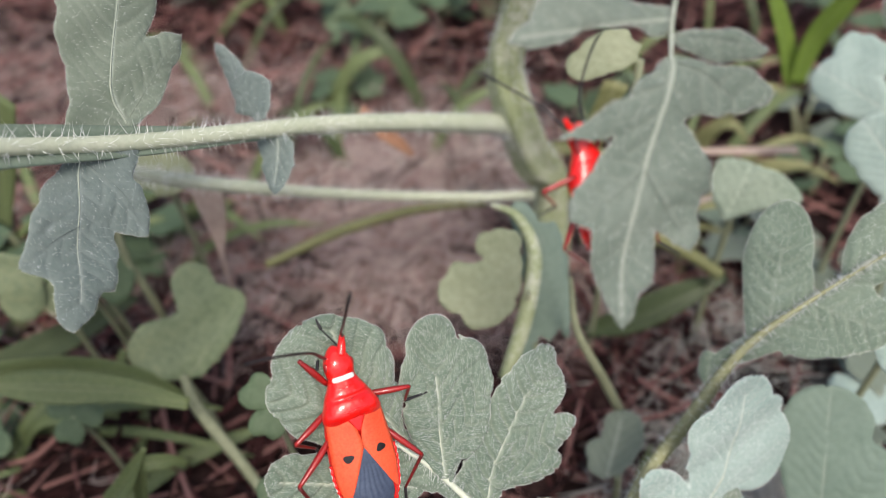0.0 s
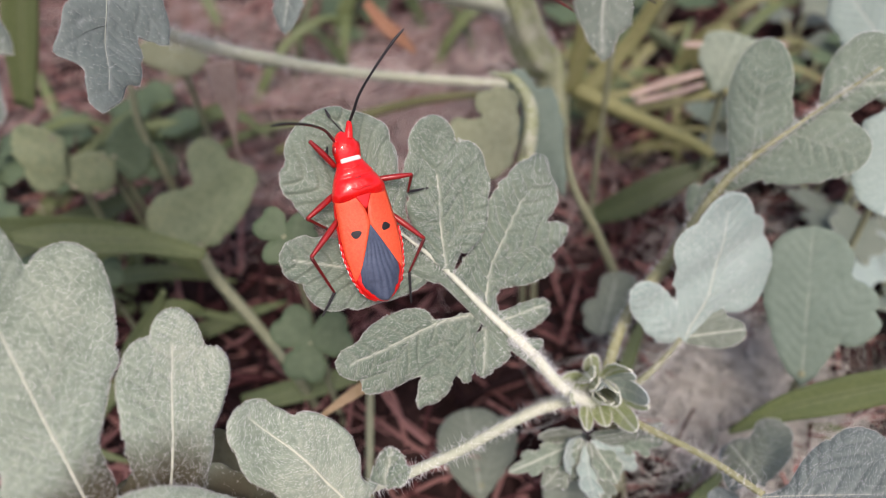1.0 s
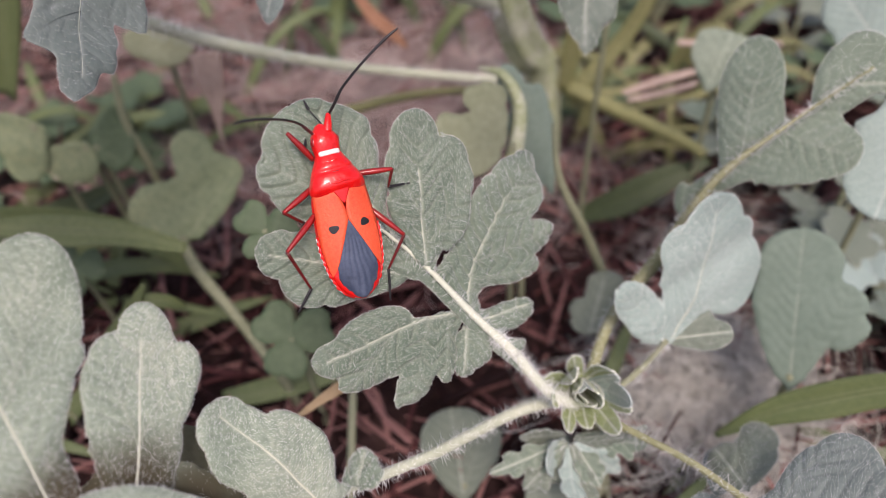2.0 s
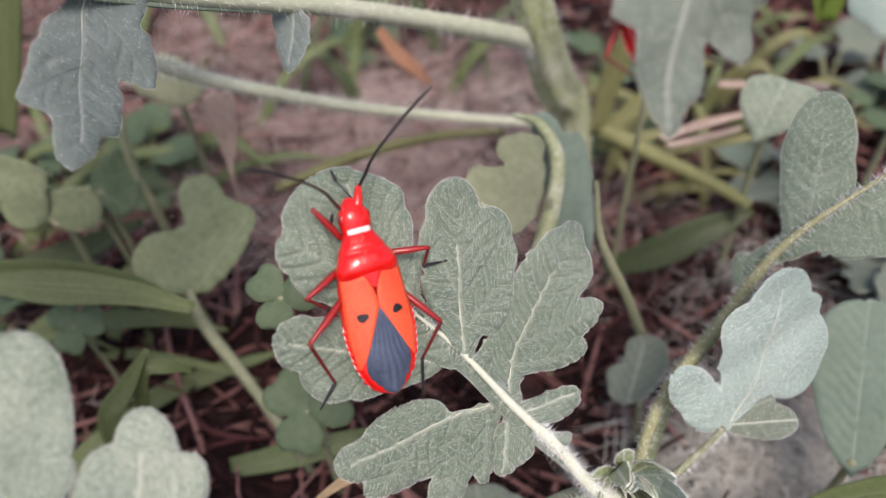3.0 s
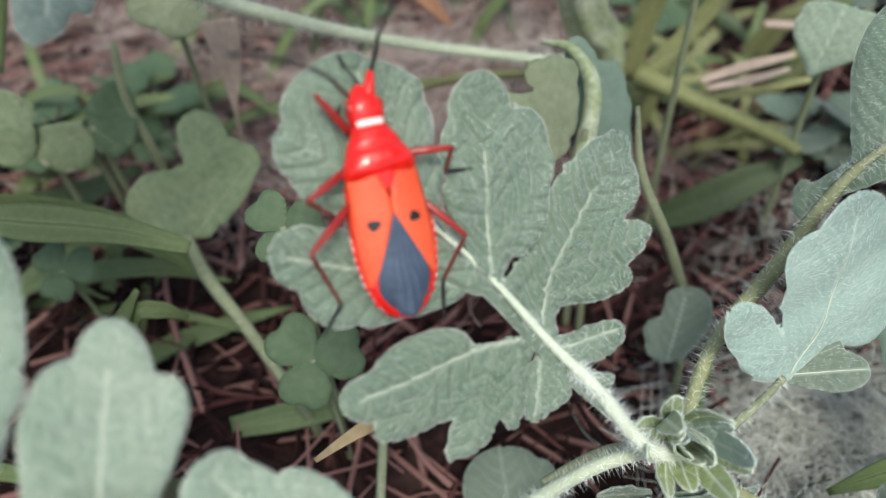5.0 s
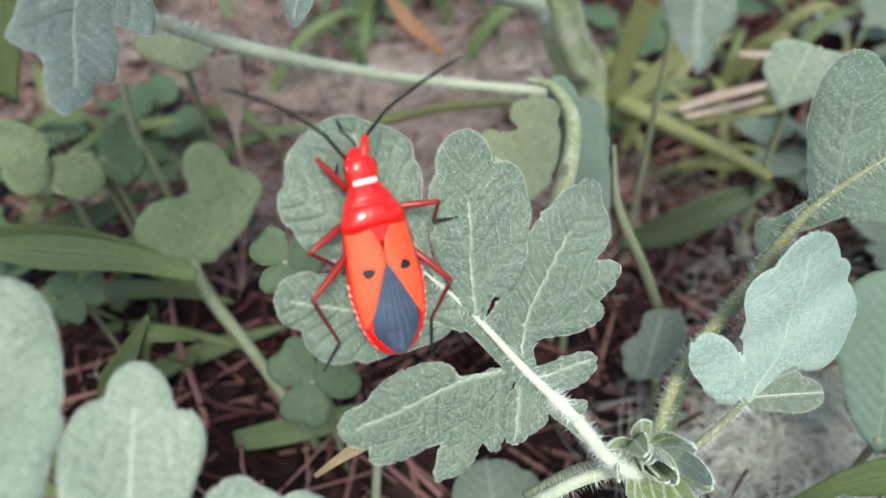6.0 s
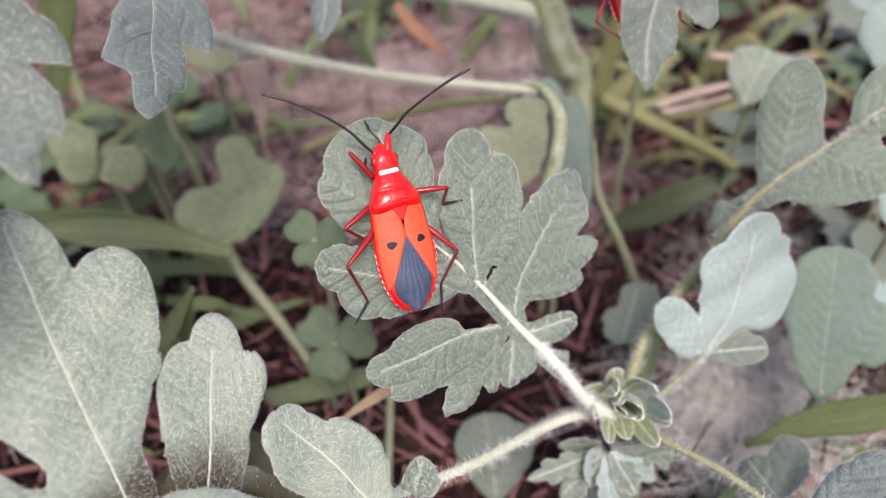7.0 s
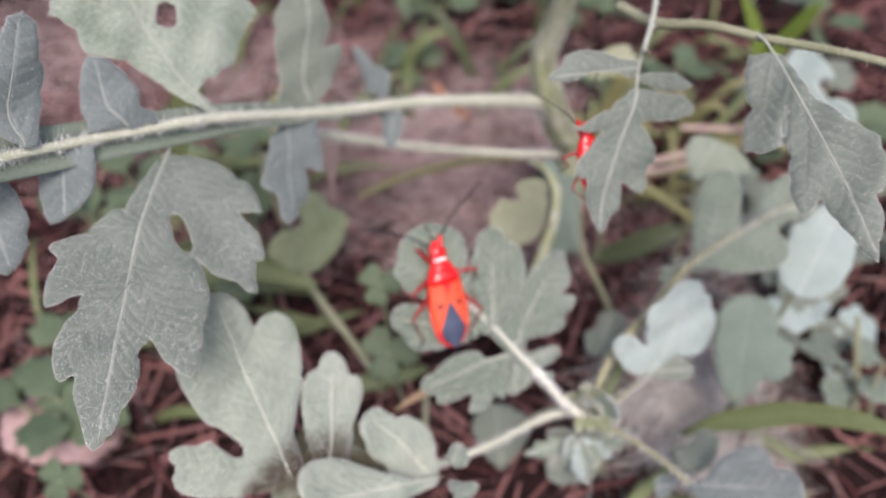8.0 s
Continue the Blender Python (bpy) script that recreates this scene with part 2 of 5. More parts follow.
def stem(name, points, mat, parent, label="", hairs=0.0, length=0.9, sides=10, ridges=0.05, hair_radius=0.022):
    v, f, (c, r, tan, s, n) = tube_mesh(points, sides, 8, 1.0, ridges)
    ob = part(name, v, f, mat, parent, label)
    if hairs:
        total = np.linalg.norm(np.diff(c, axis=0), axis=1).sum()
        k = int(hairs * total)
        i = rng.integers(0, len(c) - 1, k)
        w = rng.random(k)[:, None]
        ang = rng.random(k)[:, None] * 2 * np.pi
        out = np.cos(ang) * s[i] + np.sin(ang) * n[i]
        root = c[i] * (1 - w) + c[i + 1] * w + out * r[i][:, None] * 0.95
        hv, hf = hair_mesh(root, out + 0.35 * rng.normal(size=(k, 3)), length * rng.uniform(0.5, 1.2, k), hair_radius)
        part("stem_down", hv, hf, M_HAIR, ob, "fine white bristles", kind="stuff")
    return ob


def lobe_field(x, y, lobes, point=2.3, fuse=0.2):
    """How far inside the union of lobes a point lies."""
    best = np.full(x.shape, -1e3)
    for u0, v0, u1, v1, hw, teeth in lobes:
        dx, dy = u1 - u0, v1 - v0
        ln = math.hypot(dx, dy)
        s = ((x - u0) * dx + (y - v0) * dy) / ln**2
        d = ((y - v0) * dx - (x - u0) * dy) / ln
        sc = np.clip(s, 0, 1)
        w = (0.36 if teeth >= 0 else 0.8) + (0.64 if teeth >= 0 else 0.2) * np.clip(sc / 0.55, 0, 1) ** 0.8
        w = w * (np.clip(1 - (np.clip((sc - 0.52) / 0.48, 0, 1)) ** point, 0, 1) ** (0.5 if point > 2 else 0.8))
        if teeth > 0:
            w = w * (0.86 + 0.17 * np.abs(np.sin(np.pi * (teeth + 0.5) * (sc + 0.03 * np.sign(d)))) ** 0.7)
        over = np.maximum(np.maximum(-s, s - 1), 0) * ln
        if hw < 0:  # a gap cut out of the blade
            best = np.minimum(best, np.abs(d) + over + hw * np.sqrt(np.clip(1 - (2 * sc - 1) ** 4, 0.05, 1)))
            continue
        g = hw * w - np.abs(d) - over
        h = np.clip(0.5 + 0.5 * (g - best) / fuse, 0, 1)
        best = best * (1 - h) + g * h + fuse * h * (1 - h)
    return best


def vein_field(x, y, veins):
    """Strength of the pale veins and of the furrows along them and along their side veins."""
    near = np.full(x.shape, 1e3)
    line, side = np.zeros(x.shape), np.zeros(x.shape)
    end, strong = veins[0][:2] if veins else (0, 0), True
    for u0, v0, u1, v1 in veins:
        strong = strong and math.hypot(u0 - end[0], v0 - end[1]) < 0.05
        end = (u1, v1)
        dx, dy = u1 - u0, v1 - v0
        ln = math.hypot(dx, dy)
        s = ((x - u0) * dx + (y - v0) * dy) / ln**2
        d = np.abs((y - v0) * dx - (x - u0) * dy) / ln
        over = np.maximum(np.maximum(-s, s - 1), 0) * ln
        far = np.hypot(d, over)
        line = np.maximum(line, (0.8 if strong else 0.22) * np.exp(-((far / 0.12) ** 2)))
        gap = 1.7
        ph = (s * ln - 0.95 * d + 0.25 * np.sin(d * 1.7 + u0)) / gap
        fr = np.abs(ph - np.round(ph)) * gap
        mine = far < near
        side = np.where(mine, np.exp(-((fr / 0.2) ** 2)) * np.clip(1.1 - far / 5.5, 0, 1), side)
        near = np.minimum(near, far)
    return np.maximum(line, 0.16 * side), np.maximum(line, 0.85 * side)


def vein_chains(veins):
    """Veins whose ends meet, joined; the first chain is the midrib."""
    chains = []
    for q in veins:
        if chains and math.hypot(chains[-1][-1][0] - q[0], chains[-1][-1][1] - q[1]) < 0.05:
            chains[-1].append((q[2], q[3]))
        else:
            chains.append([(q[0], q[1]), (q[2], q[3])])
    return chains


def leaf(name, row, mat, parent, label="", h=0.3, bend=(0.0, 0.0), quilt=0.12, hairs=0.0, edge_hairs=0.0, hair_length=0.42, wave=0.25, rib=0.0, lift=0.0, mat_rib=None, point=2.3, fuse=0.2, patch_tint=(), ragged=0.03, thin=0.0125):
    """A lobed blade: base, tip, facing way, lobes (from, to, half width, teeth) and veins (from, to) in the blade's plane."""
    base, tip, facing, lobes = row[:4]
    veins = row[4] if len(row) > 4 else [lobes[0][:4]]
    nrm = unit(facing)
    base, tip = np.array(base) + nrm * lift, np.array(tip) + nrm * lift
    u = unit(tip - base)
    v = unit(np.cross(nrm, u))
    size = np.linalg.norm(tip - base)
    L = np.array([q[:5] for q in lobes])
    pad = L[:, 4].max() + 1
    x0, x1 = L[:, [0, 2]].min() - pad, L[:, [0, 2]].max() + pad
    y0, y1 = L[:, [1, 3]].min() - pad, L[:, [1, 3]].max() + pad
    nx, ny = int((x1 - x0) / h) + 1, int((y1 - y0) / h) + 1
    gx, gy = np.meshgrid(x0 + h * np.arange(nx), y0 + h * np.arange(ny), indexing="ij")
    ph = rng.random(4) * 6.28

    def field(x, y):  # an uneven, finely scalloped margin
        return lobe_field(x, y, lobes, point, fuse) + ragged * (np.abs(np.sin(1.05 * x + 0.8 * y + ph[0])) + np.abs(np.sin(1.1 * y - 0.75 * x + ph[1])) - 1.2)

    F = field(gx, gy)
    inside = F > 0
    cell = inside[:-1, :-1] | inside[1:, :-1] | inside[:-1, 1:] | inside[1:, 1:]
    ci, cj = np.nonzero(cell)
    idx = np.arange(nx * ny).reshape(nx, ny)
    quads = np.stack([idx[ci, cj], idx[ci + 1, cj], idx[ci + 1, cj + 1], idx[ci, cj + 1]], 1)
    used, quads = np.unique(quads, return_inverse=True)
    quads = quads.reshape(-1, 4)
    px, py, f = gx.ravel()[used], gy.ravel()[used], F.ravel()[used]
    ox, oy, e = px, py, 0.05
    for _ in range(3):
        ff = field(px, py)
        ddx = (field(px + e, py) - ff) / e
        ddy = (field(px, py + e) - ff) / e
        g2 = np.maximum(ddx**2 + ddy**2, 0.15)
        mv = f <= 0
        px = np.where(mv, np.clip(px - ff * ddx / g2, ox - h, ox + h), px)
        py = np.where(mv, np.clip(py - ff * ddy / g2, oy - h, oy + h), py)
    depth = field(px, py)
    vein, groove = vein_field(px, py, veins)
    if h > 0.3:
        vein = vein * 0
    vein = np.maximum(vein, 0.5 * np.exp(-((np.maximum(depth, 0) / 0.08) ** 2)))

    def height(x, y, deep, vn):
        z = wave * (np.sin(x * 0.35 + ph[0]) * np.cos(y * 0.3 + ph[1]) + 0.5 * np.sin(x * 0.8 + y * 0.7 + ph[2]))
        z = z + quilt * (np.clip(deep, 0, 0.8) - 1.3 * vn) - 0.25 * np.clip(0.7 - deep, 0, 0.7) ** 2
        return z + bend[0] * (x / size) ** 2 * size + bend[1] * (y / size) ** 2 * size

    z = height(px, py, depth, groove)
    P = base + px[:, None] * u + py[:, None] * v + z[:, None] * nrm
    ob = part(name, P, quads, mat, parent, label, attr=vein)
    if patch_tint:
        brown = np.zeros(len(P))
        for sx_, sy_, sz_, r in patch_tint:
            brown = np.maximum(brown, np.exp(-((np.linalg.norm(P - [sx_, sy_, sz_], axis=1) / r) ** 4)))
        ob.data.attributes.new("patch_tint", "FLOAT", "POINT").data.foreach_set("value", brown.astype(np.float32))
    sol = ob.modifiers.new("thickness", "SOLIDIFY")
    sol.thickness, sol.offset = 0.22 * MM, -1
    if rib and veins:
        fine, Fc, total = [], [], 0
        for i, chain in enumerate(vein_chains(veins)):
            q = np.array(chain)
            q = spline(q, 8) if len(q) > 2 else q[0] + (q[1] - q[0]) * np.linspace(0, 1, 11)[:, None]
            t = np.linspace(0, 1, len(q))
            bow = 0.06 * np.linalg.norm(q[-1] - q[0]) * math.sin(3.1 * i + ph[0])
            across = unit(np.array([q[0, 1] - q[-1, 1], q[-1, 0] - q[0, 0]]))
            if i:
                q = q + (bow * np.sin(np.pi * t))[:, None] * across
            az = height(q[:, 0], q[:, 1], field(q[:, 0], q[:, 1]), vein_field(q[:, 0], q[:, 1], veins)[1]) + 0.05
            w = base + q[:, :1] * u + q[:, 1:] * v + az[:, None] * nrm
            rv, rf, _ = tube_mesh(np.column_stack([w, rib * (1.0 if i == 0 else 0.4) * (1 - 0.8 * t)]), 6, 2)
            if i == 0:
                part("midrib", rv, rf, mat_rib or M_RIB, ob, "raised pale midrib")
                continue
            fine.append(rv)
            Fc += [tuple(j + total for j in g) for g in rf]
            total += len(rv)
        if fine:
            part("venation", np.concatenate(fine), Fc, M_RIB_DIM if mat_rib in (None, M_RIB) else mat, ob, "thin raised side veins")

    def flow(q):  # the down lies in swirls
        a = 0.9 * np.sin(q[:, 0] * 0.35 + ph[3]) + 0.9 * np.sin(q[:, 2] * 0.4 + ph[0])
        return np.cos(a)[:, None] * u + np.sin(a)[:, None] * v

    hv, hl, hw_ = [], [], []
    if edge_hairs:
        rim = np.nonzero(f <= 0)[0]
        k = int(len(rim) * edge_hairs)
        i = rng.choice(rim, k)
        out = -(ddx[i, None] * u + ddy[i, None] * v)
        hv.append(P[i]), hw_.append(unit(out) + 0.3 * nrm + 0.35 * rng.normal(size=(k, 3))), hl.append(0.62 * hair_length * rng.uniform(0.4, 1.1, k))
    if hairs:
        k = int(hairs * len(quads) * h * h)
        q = quads[rng.integers(0, len(quads), k)]
        wts = rng.dirichlet([1, 1, 1, 1], k)
        root = np.einsum("kij,ki->kj", P[q], wts)
        hv.append(root), hw_.append(nrm * 0.4 + flow(root) + 0.15 * rng.normal(size=(k, 3))), hl.append(hair_length * rng.uniform(0.4, 1.0, k))
    if hv:
        a, b = hair_mesh(np.concatenate(hv), np.concatenate(hw_), np.concatenate(hl), thin)
        part("leaf_down", a, b, M_HAIR, ob, "short white downy hairs", kind="stuff")
    return ob


def blade_mesh(points, across=4, steps=8, fold=0.25, twist=0.0):
    q = spline(points, steps)
    c, r = q[:, :3], q[:, 3]
    tan, s, n = frames_along(c)
    a = np.linspace(-1, 1, across * 2 + 1)
    v = c[:, None] + a[None, :, None] * s[:, None] * r[:, None, None] + (fold * np.abs(a))[None, :, None] * n[:, None] * r[:, None, None]
    k = len(a)
    faces = [(i * k + j, i * k + j + 1, (i + 1) * k + j + 1, (i + 1) * k + j) for i in range(len(c) - 1) for j in range(k - 1)]
    attr = np.tile(np.exp(-((a / 0.12) ** 2)) + 0.1 * (np.arange(k) % 2), len(c))
    return v.reshape(-1, 3), faces, attr


def blade(name, points, mat, parent, label=""):
    v, f, attr = blade_mesh(points)
    ob = part(name, v, f, mat, parent, label, attr=attr)
    sol = ob.modifiers.new("thickness", "SOLIDIFY")
    sol.thickness, sol.offset = 0.2 * MM, -1
    q = np.array(points, float)
    q[:, 3] = np.clip(q[:, 3] * 0.09, 0.05, 0.16)
    rv, rf, _ = tube_mesh(q, 5, 8)
    part("midrib", rv, rf, mat, parent)
    return ob


def ground_height(x, y):
    """Uneven soil, mm."""
    z = 2.2 * np.sin(x * 0.11 + 1.3) * np.cos(y * 0.09) + 1.3 * np.sin(x * 0.23 + y * 0.19) + 0.7 * np.sin(x * 0.61 - y * 0.47 + 2)
    # A pit added so that the hollow behind the stems lies in shade.
    z = z - 9 * np.exp(-((x - 38) ** 2 + (y - 113) ** 2) / 260)
    far = np.hypot(x, y - 60)
    return GROUND + z + 40 * np.clip((far - 500) / 20000, 0, 1) * np.sin(x * 0.001)


# ---- fitted places (millimetres): base, tip, facing, lobes; stems as x, y, z, radius ----

LEAVES_A = {}
LEAVES_A["bug_leaf"] = ((13.6, 30.6, 33.3), (-9.3, 41.4, 57.9), (0.42, -0.63, 0.66), [(2.2, 0.7, 17.6, 1.6, 1.0, 0), (19.0, 2.1, 29.5, 3.3, 2.3, 0), (12.1, 1.3, 22.0, 2.1, 0.7, -1), (24.8, 3.1, 39.2, 0.7, 5.5, 3), (26.9, 3.3, 37.5, 5.5, 3.0, 2), (28.8, 3.3, 35.2, -3.0, 0.9, -1), (29.1, 1.7, 28.0, -1.8, 1.9, 0), (32.2, 0.5, 34.2, -4.1, 1.7, 0), (9.2, 0.4, 2.3, 0.2, 0.4, 0)])
LEAVES_A["bug_lobe_left"] = ((-1.8, 36.4, 48.5), (-14.8, 31.5, 52.0), (0.42, -0.63, 0.66), [(7.3, 2.1, 13.8, -0.7, 2.3, 3), (0.8, 2.1, 12.0, 2.4, 3.4, 1), (-0.3, 2.8, 7.0, 2.5, 2.4, 0), (9.6, 2.4, 12.0, -0.8, 0.7, 0), (7.9, 0.5, 7.4, -1.3, 3.6, 0), (12.1, 0.2, 13.0, 2.1, 1.1, 0), (11.9, 0.1, 11.7, 2.2, 0.9, 0)])
LEAVES_A["bug_lobe_top"] = ((0.4, 35.0, 45.8), (-1.3, 46.3, 57.6), (0.42, -0.63, 0.66), [(1.3, -0.1, 16.1, -0.2, 3.4, 2), (1.7, -0.3, 13.3, -4.0, 2.9, 1), (1.6, 0.1, 8.2, -5.5, 1.0, 0), (3.3, -0.9, 10.5, -1.2, 1.2, -1), (4.8, -0.5, 3.5, 2.2, 4.4, 0), (8.9, -1.7, 9.2, -6.0, 2.4, 0), (5.1, -2.5, 3.7, -4.4, 2.6, 0), (5.9, -2.2, 7.1, -5.5, 1.1, 0), (8.8, -2.4, 9.3, -5.8, 0.7, 0)])
LEAVES_A["bug_lobe_right"] = ((4.6, 33.8, 41.9), (9.8, 47.1, 51.3), (0.42, -0.63, 0.66), [(1.2, 0.7, 16.8, -0.7, 3.5, 2), (1.7, 2.8, 11.5, -6.4, 2.0, 0), (2.6, 0.9, 7.5, -6.2, 1.5, 0), (12.9, 2.3, 13.6, -4.3, 2.6, 0), (2.0, 3.7, 11.3, 0.3, 1.1, -1), (2.7, 1.8, -0.2, -1.3, 1.0, 0), (14.5, -0.8, 17.5, -0.5, 1.3, 0), (2.8, 1.2, 0.7, 2.0, 2.0, 0), (12.5, -1.8, 12.0, 3.2, 0.7, 0)])
LEAVES_A["bug_lobe_small"] = ((5.3, 33.4, 41.1), (11.8, 36.7, 40.2), (0.42, -0.63, 0.66), [(1.2, -1.7, 6.9, -0.2, 1.4, 0), (2.1, 0.5, 2.2, -3.3, 0.0, 0), (2.0, -3.0, 4.7, -4.4, 0.7, 0), (4.3, -1.5, -0.2, -0.1, 1.1, 0), (2.7, -1.5, 2.3, 0.5, 2.6, 0), (2.9, -4.0, 5.2, -3.9, 0.5, 0)])
LEAVES_A["bug_lobe_low"] = ((4.7, 33.8, 41.9), (-9.7, 25.8, 43.4), (0.42, -0.63, 0.66), [(1.8, 1.1, 16.5, 0.3, 2.5, 2), (1.6, 1.3, 14.7, 3.2, 1.6, 1), (1.6, 0.2, 9.0, 6.9, 1.8, 1), (2.3, 0.0, 4.2, 6.4, 1.1, 0), (9.7, 2.2, 10.3, -3.0, 4.1, 0), (5.7, 1.5, 1.8, 0.2, 1.3, 0), (4.9, 0.7, 0.1, 0.6, 0.6, 0), (7.5, 2.7, 9.5, 7.2, 0.6, 0)])
LEAVES_A["bug_lobe_foot"] = ((4.7, 33.6, 41.7), (4.4, 28.4, 37.0), (0.42, -0.63, 0.66), [(3.5, 1.6, 6.4, -0.4, 1.2, 0), (1.7, 0.5, 5.7, 1.4, 2.2, 0), (3.4, 1.2, 3.1, -1.1, 1.4, 0), (3.5, 0.4, 1.4, 1.9, 1.5, 0), (3.5, 0.2, 2.4, 2.0, 0.4, 0)])
LEAVES_A["left_leaf"] = ((-25.4, 7.1, 49.4), (-36.6, 24.4, 66.0), (0.55, -0.36, 0.75), [(-0.8, -1.8, 7.5, -1.8, 1.3, 0), (3.9, 0.7, 25.9, -0.3, 3.8, 0), (4.5, 1.3, 20.2, 6.1, 2.9, 0), (4.9, -1.3, 20.7, -7.0, 3.5, 0), (10.3, 2.1, 11.1, -7.2, 1.7, 0), (7.7, 0.5, 18.6, 2.5, 5.4, -1), (0.6, -0.8, 7.6, 3.2, 1.6, -1), (-0.3, -2.4, 3.4, -2.7, 0.5, -1), (0.3, 0.4, 9.8, 11.9, 1.7, 0), (0.7, 2.1, 8.2, 9.9, 3.0, 0), (2.2, 4.9, 7.1, 12.4, 2.2, -1), (6.6, -5.5, 2.9, -5.1, -1.1, 0), (10.6, 6.7, 5.4, 3.8, -1.0, 0), (18.2, 1.5, 24.9, 2.0, 1.7, 0)])
LEAVES_A["left_leaf_lobe_a"] = ((-20.0, 12.2, 47.9), (-22.0, 23.6, 54.9), (0.55, -0.36, 0.75), [(-1.2, -1.2, 13.5, -0.3, 2.4, 0), (1.4, -2.1, 11.0, 2.5, 2.8, 0), (-0.9, 2.2, 9.9, -3.9, 2.3, 0), (-0.4, 1.9, 9.4, 3.3, 1.6, -1), (-1.2, -1.0, -0.5, 1.7, 0.9, -1), (6.6, -1.7, 6.0, -4.2, 2.7, 0), (2.6, 1.8, 2.1, 3.9, 3.0, 0), (5.6, -0.4, 13.1, 0.3, 1.0, 0)])
LEAVES_A["left_leaf_lobe_base"] = ((-25.4, 7.1, 49.4), (-36.6, 24.4, 66.0), (0.55, -0.36, 0.75), [(-1.5, -0.4, -1.8, -11.6, 1.8, -1), (1.0, -3.5, 6.5, -7.6, -0.9, -1), (-1.8, 1.8, 1.2, -6.5, 1.1, -1), (1.3, -4.8, -6.2, -13.6, 2.1, 0)])
LEAVES_A["left_leaf_lobe_b"] = ((-7.3, 13.9, 39.4), (-16.1, 18.7, 48.2), (0.55, -0.36, 0.75), [(-1.1, -2.3, 7.5, 5.6, -0.9, 0), (1.7, 2.0, 13.4, 0.5, 3.1, 2), (0.7, 1.3, 1.4, -2.2, 2.4, 1), (2.1, -2.1, 4.6, -2.1, 1.9, -1), (5.2, 0.2, 6.3, -4.3, 3.3, 0), (0.6, 1.0, -0.9, -3.2, 0.6, 0), (3.7, 0.8, 5.4, 3.9, 1.3, 0)])
LEAVES_A["left_leaf_lobe"] = ((-9.6, 7.4, 44.2), (-22.8, 6.6, 51.4), (0.48, -0.06, 0.88), [(0.5, -1.3, 15.7, 0.3, 3.5, 0), (-4.2, -4.0, 5.9, 0.8, 1.2, 0), (4.9, -1.9, 2.2, 1.3, 5.3, 0), (10.1, -1.3, 11.4, 4.2, 4.0, 0), (1.6, -0.8, 1.9, -3.1, 0.9, 0)])
LEAVES_A["small_leaf"] = ((-3.1, 10.2, 45.2), (-3.1, 15.4, 47.9), (-0.40, -0.41, 0.82), [(3.1, 1.8, 4.5, -0.8, 1.7, 0), (0.1, 1.2, -1.3, -2.0, 1.1, 0), (-1.5, 0.1, 0.3, -2.9, 0.9, 0), (3.2, 1.4, 3.6, -1.3, 0.8, 0), (3.3, 0.8, 3.6, -1.2, 0.9, 0), (4.4, 1.0, 2.2, 0.5, 0.7, 0)])
LEAVES_A["pale_leaf"] = ((27.9, 39.3, 29.7), (32.7, 48.6, 45.2), (0.39, -0.84, 0.38), [(-0.0, 2.9, 2.1, 0.6, 2.2, 0), (1.3, -1.0, 18.6, -0.1, 4.7, 1), (7.8, -0.3, 10.6, -9.4, 5.2, -1), (0.3, -0.6, 5.9, 9.3, 2.4, 0), (6.1, -3.4, 13.4, 5.2, 3.1, 0), (13.8, 1.8, 6.5, 2.6, 2.0, 0), (9.5, -4.7, 16.4, -3.7, 2.6, 0), (3.2, 3.4, -0.0, 3.9, 2.3, 0)])
LEAVES_A["pale_leaf_side"] = ((28.4, 40.0, 29.5), (35.3, 39.8, 31.7), (-0.29, -0.37, 0.88), [(0.0, 0.0, 7.2, -0.1, 1.9, 0), (1.1, 0.9, 5.3, 2.4, 2.0, 0)])
LEAVES_A["stem_leaf"] = ((33.1, 53.7, 40.2), (52.1, 61.9, 54.3), (-0.27, -0.63, 0.73), [(-3.4, 1.4, 16.3, -2.1, 1.9, 0), (15.7, 2.7, 26.5, -0.1, -1.2, 0), (2.9, -0.2, 15.5, 11.0, 3.6, 0), (5.1, -1.9, 12.6, 4.0, 1.2, -1), (4.3, 1.3, 16.0, -5.8, 3.8, 1), (10.7, -0.1, 9.1, -5.5, 4.9, 0), (11.5, -1.4, 14.7, -3.6, 4.8, 0), (14.4, -0.2, 22.2, 4.1, 2.3, 1), (15.7, -0.6, 24.9, 3.1, 3.4, 1), (-1.7, 0.1, -3.9, 1.7, 2.1, 0), (21.7, 3.0, 22.2, -2.9, 2.1, 0), (13.8, -2.9, 13.4, 0.9, 1.0, 0), (12.1, -1.6, 12.7, 0.8, 1.2, 0)])
LEAVES_A["lower_leaf"] = ((34.0, 19.5, 32.1), (41.1, 23.2, 37.2), (-0.55, -0.10, 0.83), [(-1.6, -0.2, 3.9, -4.0, 2.5, 1), (-0.1, -1.6, 10.8, -1.9, 3.6, 1), (1.2, -4.4, 12.2, -8.2, 3.9, 1), (1.9, -2.5, -2.4, 0.8, 0.8, 0)])
LEAVES_A["hub_leaf_c"] = ((34.9, 24.0, 25.3), (32.1, 28.1, 26.3), (-0.33, -0.42, 0.84), [(0.0, 0.0, 5.1, 0.0, 2.2, 0), (0.2, 0.2, 4.1, -6.3, 2.5, 1)])
LEAVES_A["round_leaflet"] = ((33.4, 25.5, 20.9), (35.6, 30.5, 21.5), (0.02, -0.13, 0.99), [(0.0, 0.0, 5.5, 0.0, 2.3, 0), (1.6, 0.0, 4.4, 0.8, 1.8, -1)])
